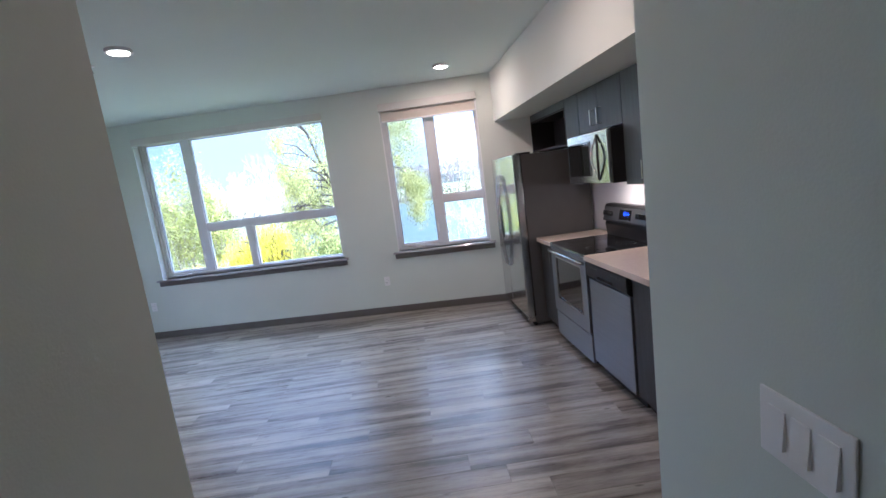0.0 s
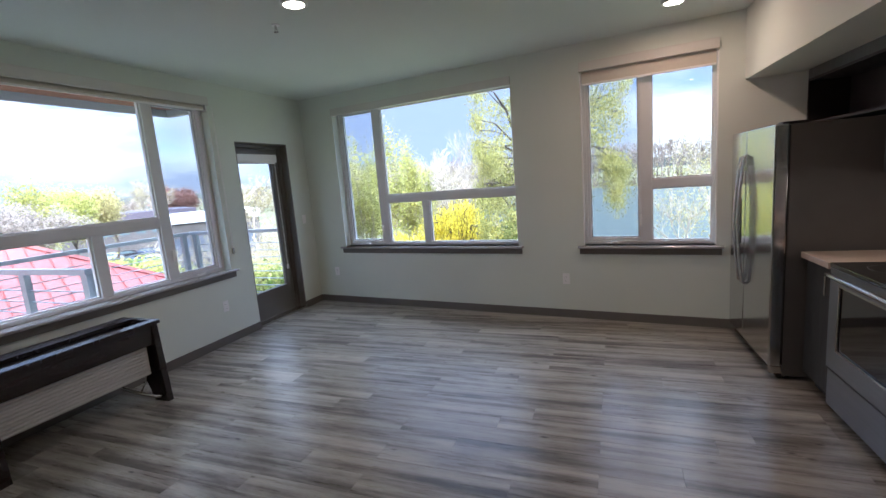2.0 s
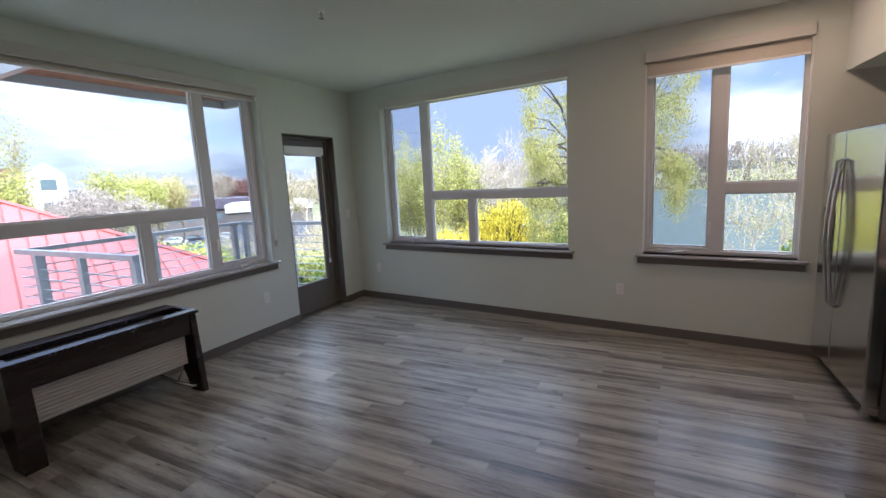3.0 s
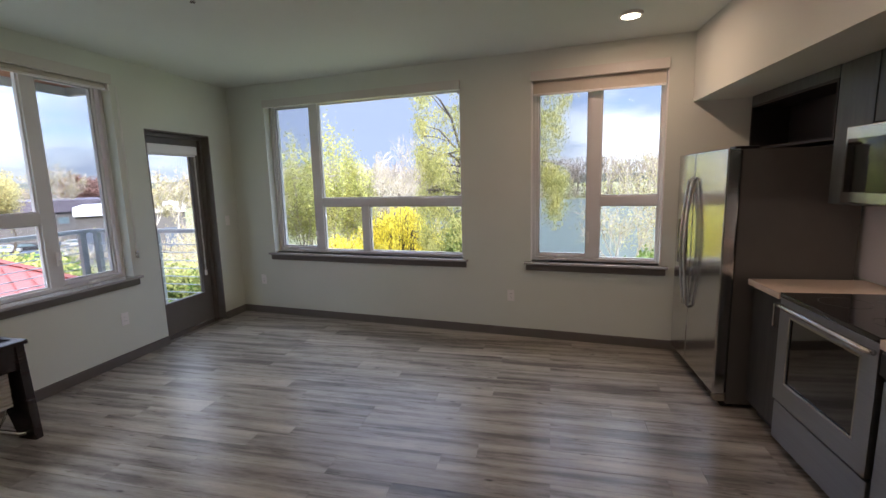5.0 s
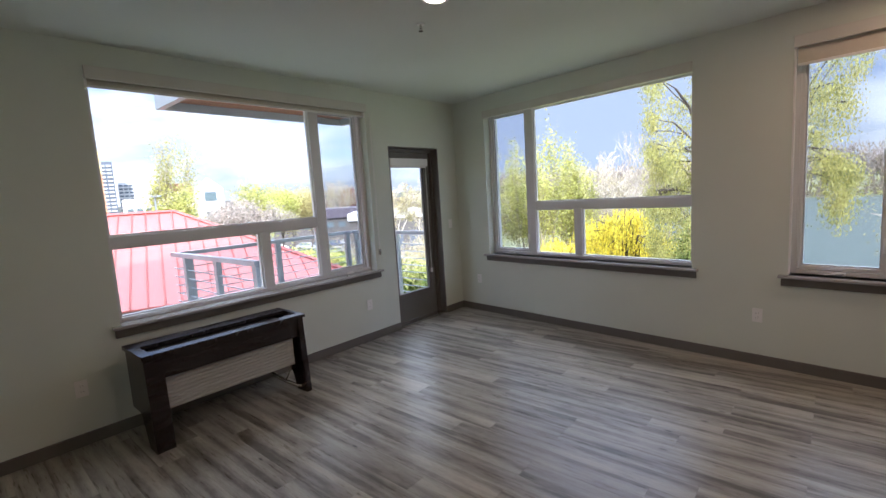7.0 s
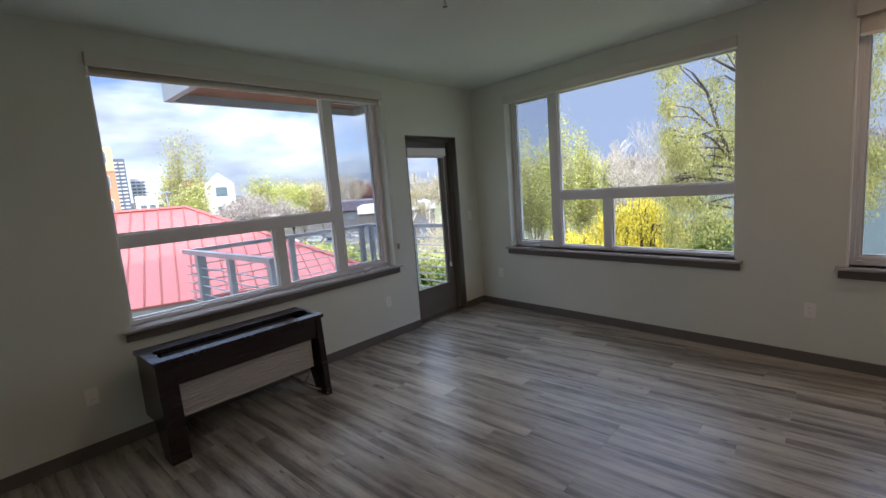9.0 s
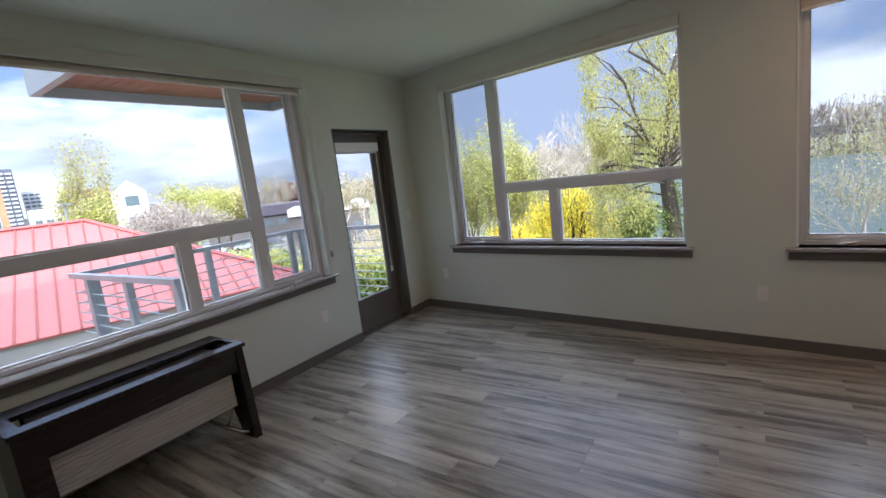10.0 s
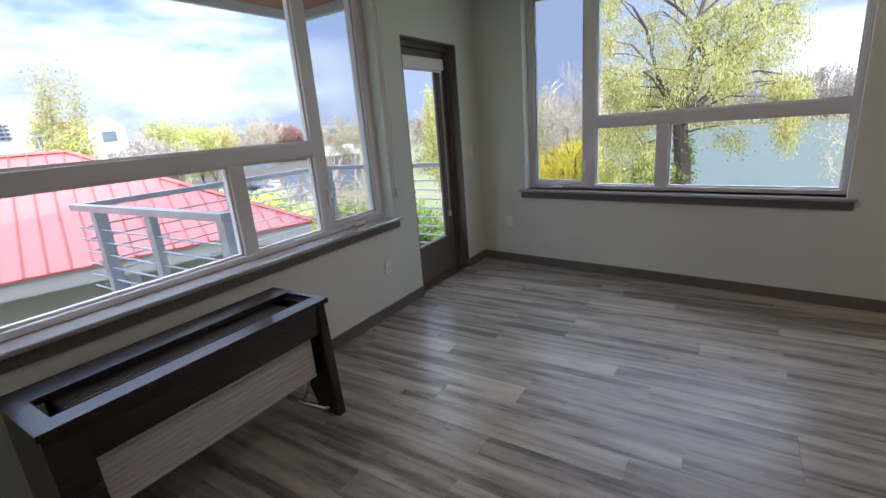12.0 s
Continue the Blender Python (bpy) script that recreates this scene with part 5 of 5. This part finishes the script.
def crowned_tree(place, seed, fork, label):
    """A tall tree: a bare trunk with burrs up to the fork, wide arching limbs with drooping ends, leaves in loose clumps."""
    rg_ = random.Random(seed)
    t = thing("lakeside_tree", Matrix.Translation(place), label, "tree", "trees outside")
    v, f, tips = [], [], []

    def arm(p, d, length, r, level):
        n = 5 if level < 2 else 3
        for i in range(n):
            droop = -0.10 * max(0, level - 1) - (0.05 * i if level == 1 else 0.0)
            d2 = (d + Vector((rg_.gauss(0, 0.16), rg_.gauss(0, 0.16), rg_.gauss(0, 0.10) + droop))).normalized()
            q = p + d2 * length / n
            r2 = r * (0.84 if level < 3 else 0.7)
            limb(v, f, p, q, max(r, 0.009), max(r2, 0.009), 7 if level < 2 else 4 if level < 3 else 3)
            p, d, r = q, d2, r2
            if level >= 3 or (level == 2 and i > 1):
                tips.append((p.copy(), level))
            if level < 4 and i > 0:
                for _ in range(1 if level < 2 else rg_.choice((1, 1, 2))):
                    side = Vector((rg_.gauss(0, 1), rg_.gauss(0, 1), rg_.gauss(0.1, 0.5))).normalized()
                    arm(p, (d * 0.7 + side * 0.75).normalized(), length * rg_.uniform(0.42, 0.66), r * 0.55, level + 1)

    p = Vector((0.0, 0.0, 0.0))
    for i in range(8):
        q = Vector((0.22 * math.sin(i * 0.7), 0.1 * math.cos(i * 0.9), fork * (i + 1) / 8))
        limb(v, f, p, q, 0.46 - 0.018 * i, 0.46 - 0.018 * (i + 1), 12)
        p = q
    for k in range(15):
        a = 2.4 * k + rg_.uniform(-0.3, 0.3)
        up = (0.55, 1.5, 0.9, 2.4, 0.35)[k % 5]
        arm(p - Vector((0, 0, 0.35 * (k % 4))), Vector((math.cos(a), math.sin(a), up)).normalized(), rg_.uniform(5.4, 6.6) if up > 1 else rg_.uniform(3.8, 4.6), (0.085, 0.13, 0.10, 0.14, 0.075)[k % 5], 1)
    arm(p, Vector((0.05, 0, 1)), 7.0, 0.17, 1)
    for z, ax, ay, ln in ((0.80, -0.9, -0.3, 3.0), (0.86, -0.6, -0.8, 2.6), (0.74, -0.9, 0.5, 2.4), (0.90, 0.9, -0.3, 1.8)):
        arm(Vector((-0.1, 0, fork * z)), Vector((ax, ay, 0.3)).normalized(), ln, 0.055, 2)

    def pull(q):
        k = min(1.0, 3.9 / max(0.01, math.hypot(q.x - 0.5, q.y)))
        k = 1.0 - (1.0 - k) * 0.85
        return Vector(((q.x - 0.5) * k + 0.5, q.y * k, q.z))
    v, tips = [pull(q) for q in v], [(pull(q), l) for q, l in tips]
    raw("trunk", v, f, BARK, t, "")
    keep = [q for q in tips if (q[0].z > fork - 1.6 or (q[0].x < 0.2 and q[0].z > fork - 5.0)) and noise.noise(q[0] * 0.75 + Vector((seed, 0, 0))) > -0.20]
    lv, lf = leaves(rg_, keep, max(3, int(60000 / max(1, len(keep)))), 0.058, 0.24, 0.22, 1.0, 1.0)
    raw("crown", lv, lf, L_SPRING, t, "")


crowned_tree(Vector((-4.15, 29.0, GZ)), 12, 9.6, "tall spreading tree with an ivy-clad trunk and sparse yellow-green spring leaves")
tree("ivy", Vector((-4.15, 28.9, GZ)), 13, 8.6, 3, BARK, L_IVY, "green ivy climbing the trunk of the lakeside tree", per=9, size=0.08, scatter=0.18, spread=0.16, radius=0.42, keep=0.8, category="climber")
tree("ivy_stump", Vector((-5.6, 27.5, GZ)), 3, 7.9, 4, BARK, L_IVY, "leafy green ivy-grown stump by the water", per=5, size=0.09, scatter=0.26, spread=0.35, radius=0.75, category="shrub")
for i, (az, d, h, sq, seed) in enumerate(((-27.6, 34, 15.6, 2.5, 21), (-31.4, 38, 14.8, 2.7, 22), (-25.0, 38, 14.2, 2.0, 23), (-29.6, 41, 14.6, 2.3, 24), (-34.6, 40, 13.6, 2.5, 25), (-23.0, 41, 13.4, 1.5, 26))):
    tree("poplar", at(az, d), seed, h, 5, PALEBARK, L_BRIGHT, "slender poplar covered in fresh yellow-green leaves", per=3, size=0.105, scatter=0.30, spread=0.42, radius=sq * 0.92, first=0.18, shrink=0.80, kids=(2, 3), taper=1.1, sink=1.2, keep=0.85 if i < 5 else 0.35, fine=0.011)
for i, (az, d, h, seed) in enumerate(((-21.5, 42, 13.6, 31), (-18.6, 44, 14.6, 32), (-16.2, 50, 13.6, 33), (-24.5, 46, 14.0, 34), (-13.5, 60, 13.2, 35), (-20.2, 52, 13.0, 36))):
    tree("bare_tree", at(az, d), seed, h, 5, PALEBARK, L_BUD, "bare pale-barked tree with fine upright twigs", per=1, size=0.06, scatter=0.2, spread=0.78, first=0.30, shrink=0.72, thick=0.017, kids=(2, 3), radius=2.4, keep=0.3, fine=0.022)
for az, d, h, r, seed in ((9.4, 24, 12.0, 2.2, 41), (12.4, 26, 12.6, 2.4, 42)):
    tree("lakeside_tree", at(az, d), seed, h, 5, PALEBARK, L_BUD, "dense twiggy lakeside tree with yellowish spring buds", per=2, size=0.050, scatter=0.24, fine=0.010, spread=0.75, first=0.26, kids=(2, 3), keep=0.9, radius=r * 0.9, sink=1.2)
for az, d, h, seed in ((6.0, 22, 5.2, 51), (8.0, 20, 5.0, 52), (11.5, 21, 5.8, 53), (1.0, 40, 3.4, 54), (-7.5, 33, 4.6, 55)):
    tree("bare_shrub", at(az, d), seed, h, 4, PALEBARK, L_BUD, "bare grey waterside shrub with dense fine twigs", fine=0.008, per=2, size=0.05, scatter=0.22, spread=0.9, first=0.16, shrink=0.82, thick=0.010, radius=1.5, category="shrub")
tree("evergreen_shrub", at(13.2, 20), 56, 6.6, 4, BARK, L_GREEN, "dense dark green shrub by the lake", per=18, size=0.12, scatter=0.3, spread=0.5, radius=1.1, category="shrub")


def willow(place, seed, r, h, label):
    """A weeping dome: an arched skeleton with long hanging strands of leaves."""
    rg_ = random.Random(seed)
    t = thing("willow", Matrix.Translation(place), label, "tree", "trees outside")
    v, f, lv, lf = [], [], [], []
    limb(v, f, Vector((0, 0, 0)), Vector((0.2, 0, h * 0.5)), 0.45, 0.3, 8)
    for i in range(46):
        a = rg_.uniform(0, 2 * math.pi)
        rr, tz = r * math.sqrt(rg_.random()), rg_.uniform(0.86, 1.03)
        top = Vector((rr * math.cos(a), rr * math.sin(a), h * tz * (1 - 0.38 * (rr / r) ** 2)))
        limb(v, f, Vector((0.2, 0, h * 0.45)), top * 0.6 + Vector((0, 0, h * 0.32)), 0.10, 0.05, 4)
        limb(v, f, top * 0.6 + Vector((0, 0, h * 0.32)), top, 0.05, 0.02, 3)
        for _ in range(19):
            p = top + Vector((rg_.gauss(0, 0.5), rg_.gauss(0, 0.5), rg_.gauss(0, 0.25)))
            ln = rg_.uniform(0.8, 2.8)
            sway = Vector((rg_.uniform(-0.2, 0.2), rg_.uniform(-0.2, 0.2), 0))
            n_ = int(ln / 0.11)
            for j in range(n_):
                c = p + sway * (j / n_) + Vector((rg_.uniform(-0.06, 0.06), rg_.uniform(-0.06, 0.06), -ln * j / n_))
                b = Vector((rg_.uniform(-1, 1), rg_.uniform(-1, 1), 0)).normalized() * 0.05
                dn = Vector((rg_.uniform(-0.04, 0.04), rg_.uniform(-0.04, 0.04), -0.11))
                k = len(lv)
                lv += [c - dn, c + b, c + dn, c - b]
                lf.append((k, k + 1, k + 2, k + 3))
    raw("trunk", v, f, BARK, t)
    raw("crown", lv, lf, L_YELLOW, t)


willow(at(-18.9, 33), 61, 3.3, 8.6, "bright yellow weeping willow beside the water")
willow(at(-26.0, 31), 62, 2.6, 6.4, "small bright yellow weeping willow below the poplars")

# trees on the west side
tree("birch", at(-71.8, 46), 71, 17.0, 5, PALEBARK, L_SPRING, "tall thin birch with sparse pale leaves", per=3, size=0.09, scatter=0.4, spread=0.42, fine=0.02, taper=0.7, radius=3.0, first=0.3, shrink=0.72, kids=(2, 3))
tree("birch", at(-71.2, 44), 72, 11.8, 5, PALEBARK, L_BRIGHT, "yellow-green leafed birch behind the red roof", per=4, size=0.12, scatter=0.4, spread=0.5, radius=1.6, kids=(2, 3))
tree("leafy_tree", at(-75.4, 50), 73, 9.2, 4, BARK, L_BRIGHT, "small yellow-green tree behind the red roof", per=8, size=0.15, scatter=0.5, spread=0.7, radius=1.8)
for az, d, h, seed in ((-67.2, 50, 10.4, 74), (-65.0, 52, 10.8, 75)):
    tree("blossom_tree", at(az, d), seed, h, 5, BARK, L_BLOSSOM, "pale pink blossoming tree in front of the white building", per=5, size=0.12, scatter=0.35, spread=0.8, kids=(3, 3), radius=3.3)
for i, (az, d, h, lf_) in enumerate(((-63.0, 66, 13.6, L_BRIGHT), (-61.0, 70, 11.8, L_BRIGHT), (-59.6, 74, 13.0, L_BUD), (-57.9, 78, 12.4, L_BUD))):
    tree("leafy_tree", at(az, d), 80 + i, h, 4, BARK, lf_, "yellow-green spring tree beyond the red roof" if lf_ is L_BRIGHT else "tree with brown spring buds beyond the red roof", per=7, size=0.15, scatter=0.6, spread=0.6, radius=2.3)
for i, (az, d, h) in enumerate(((-54.6, 120, 15.5), (-52.8, 118, 14.6), (-46.2, 60, 11.6), (-43.6, 64, 12.4))):
    tree("bare_tree", at(az, d), 90 + i, h, 5, PALEBARK, L_BUD, "bare pale tree with budding twigs", fine=0.026, per=1, size=0.10, scatter=0.3, spread=0.6, kids=(2, 3), thick=0.014, radius=3.2)
tree("red_leafed_tree", at(-51.6, 150), 95, 13.0, 4, BARK, L_RED, "distant tree with dark red leaves", per=22, size=0.35, scatter=0.8, spread=0.8, radius=4.0)
for i, (az, d, h, lf_) in enumerate(((-60.4, 30, 6.4, L_GREEN), (-58.2, 28, 7.0, L_BRIGHT), (-56.0, 31, 6.6, L_GREEN), (-53.4, 27, 6.0, L_BRIGHT), (-49.6, 21, 5.8, L_BRIGHT), (-46.6, 19, 6.4, L_GREEN), (-44.2, 20, 7.2, L_BRIGHT), (-41.4, 20, 6.8, L_GREEN))):
    tree("leafy_shrub", at(az, d), 100 + i, h, 4, BARK, lf_, "bright green leafy shrub below the balcony", per=12, size=0.11, scatter=0.30, spread=0.7, radius=1.6, category="shrub")

for az, d, h, seed in ((-48.2, 27, 8.2, 57), (-45.6, 24, 8.6, 58), (-42.8, 28, 9.0, 59), (-53.6, 40, 7.2, 60)):
    tree("bare_shrub", at(az, d), seed, h, 5, PALEBARK, L_BUD, "tall bare pinkish shrub with dense twigs beyond the balcony", fine=0.009, per=1, size=0.05, scatter=0.22, spread=0.8, first=0.2, shrink=0.8, thick=0.010, radius=1.5, kids=(2, 3), category="shrub")

# the far shore and its woods
rg_ = random.Random(9)
v, f = [], []
for i in range(230):
    if i < 150:
        az = -34 + 56 * rg_.random()
        d = 232 + rg_.random() * 26 if az > -12 else 105 + rg_.random() * 30 + max(0, az + 22) * 8
    else:
        az, d = -66 + 32 * rg_.random(), 240 + 60 * rg_.random()
    h = rg_.uniform(0.75, 1.0) * (8.5 + d * (0.062 if az > -34 else 0.018))
    base = at(az, d)
    tv, tf, _ = grow(rg_, h, 2, spread=0.45, first=0.34, kids=(5, 6), thick=0.020, shrink=0.9, fine=0.07)
    k = len(v)
    v += [p + base for p in tv]
    f += [tuple(j + k for j in q_) for q_ in tf]
raw("far_woods", v, f, TWIGS, kind="stuff", label="bare brown woods along the far shore")
pts = []
for i in range(7500):
    az = -36 + 60 * rg_.random()
    d = 230 + rg_.random() * 22 if az > -11 else 100 + rg_.random() * 32 + max(0, az + 22) * 9
    pts.append((at(az, d, GZ + rg_.random() ** 1.6 * (5.0 + 0.058 * d)), 0))
for i in range(2600):
    az, d = -70 + 36 * rg_.random(), 250 + rg_.random() * 30
    pts.append((at(az, d, GZ + rg_.random() * 10), 0))
lv, lf = leaves(rg_, pts, 3, 0.50, 0.9)
raw("far_undergrowth", lv, lf, L_BROWN, kind="stuff", label="brown undergrowth along the far shore")
pts = [(at(-12 + 26 * rg_.random(), 228 + rg_.random() * 6, GZ + rg_.random() ** 2 * 9), 0) for _ in range(420)]
lv, lf = leaves(rg_, pts, 2, 0.55, 0.9)
raw("far_leafy_trees", lv, lf, L_BRIGHT, kind="stuff", label="yellow-green trees on the far shore")
hv, hf = [], []
for i in range(61):
    az = -100 + i * 3
    z = 3 + 9 * noise.noise(Vector((az * 0.05, 2.0, 0))) + (5 if az < -20 else 0)
    hv += [at(az, 900, GZ), at(az, 900, max(z, 1.5) + 6)]
    if i:
        hf.append((2 * i - 2, 2 * i, 2 * i + 1, 2 * i - 1))
raw("hills", hv, hf, mat("far_hills", (0.14, 0.155, 0.15), 0.95, vary=0.2, scale=0.01, fine=0.1), kind="backdrop")

# ---- floor planks ----
PW, PL = 0.152, 1.22
rng = random.Random(7)
meshes = {}


def plank_mesh(length):
    key = round(length, 2)
    if key not in meshes:
        bm = bmesh.new()
        g = 0.0003
        c = 0.0005
        lo = [(g, g), (key - g, g), (key - g, PW - g), (g, PW - g)]
        hi = [(g + c, g + c), (key - g - c, g + c), (key - g - c, PW - g - c), (g + c, PW - g - c)]
        b = [bm.verts.new((x, y, -0.0055)) for x, y in lo]
        m_ = [bm.verts.new((x, y, -0.0008)) for x, y in lo]
        t = [bm.verts.new((x, y, 0)) for x, y in hi]
        bm.faces.new(t)
        bm.faces.new(b[::-1])
        for i in range(4):
            j = (i + 1) % 4
            bm.faces.new((m_[i], m_[j], t[j], t[i]))
            bm.faces.new((b[i], b[j], m_[j], m_[i]))
        me = bpy.data.meshes.new("plank")
        bm.to_mesh(me)
        bm.free()
        me.materials.append(PLANK)
        meshes[key] = me
    return meshes[key]


floor_ob = bpy.data.objects["floor"]
yy = -1.45
while yy < 7.95:
    xa, xb = (X_W - 0.06, X_E + 0.13) if yy > 2.6 else (-0.98, 0.2)
    x = xa - rng.choice([0.2, 0.4, 0.6, 0.8, 1.0])
    while x < xb:
        s, e = max(x, xa), min(x + PL, xb)
        top = 7.75 - math.tan(SKEW) * ((s + e) / 2 - X_W)
        if e - s > 0.05 and yy < top + 0.12:
            p = new("plank", plank_mesh(e - s))
            p.parent = floor_ob
            p.location = (s, yy, 0)
        x += PL
    yy += PW
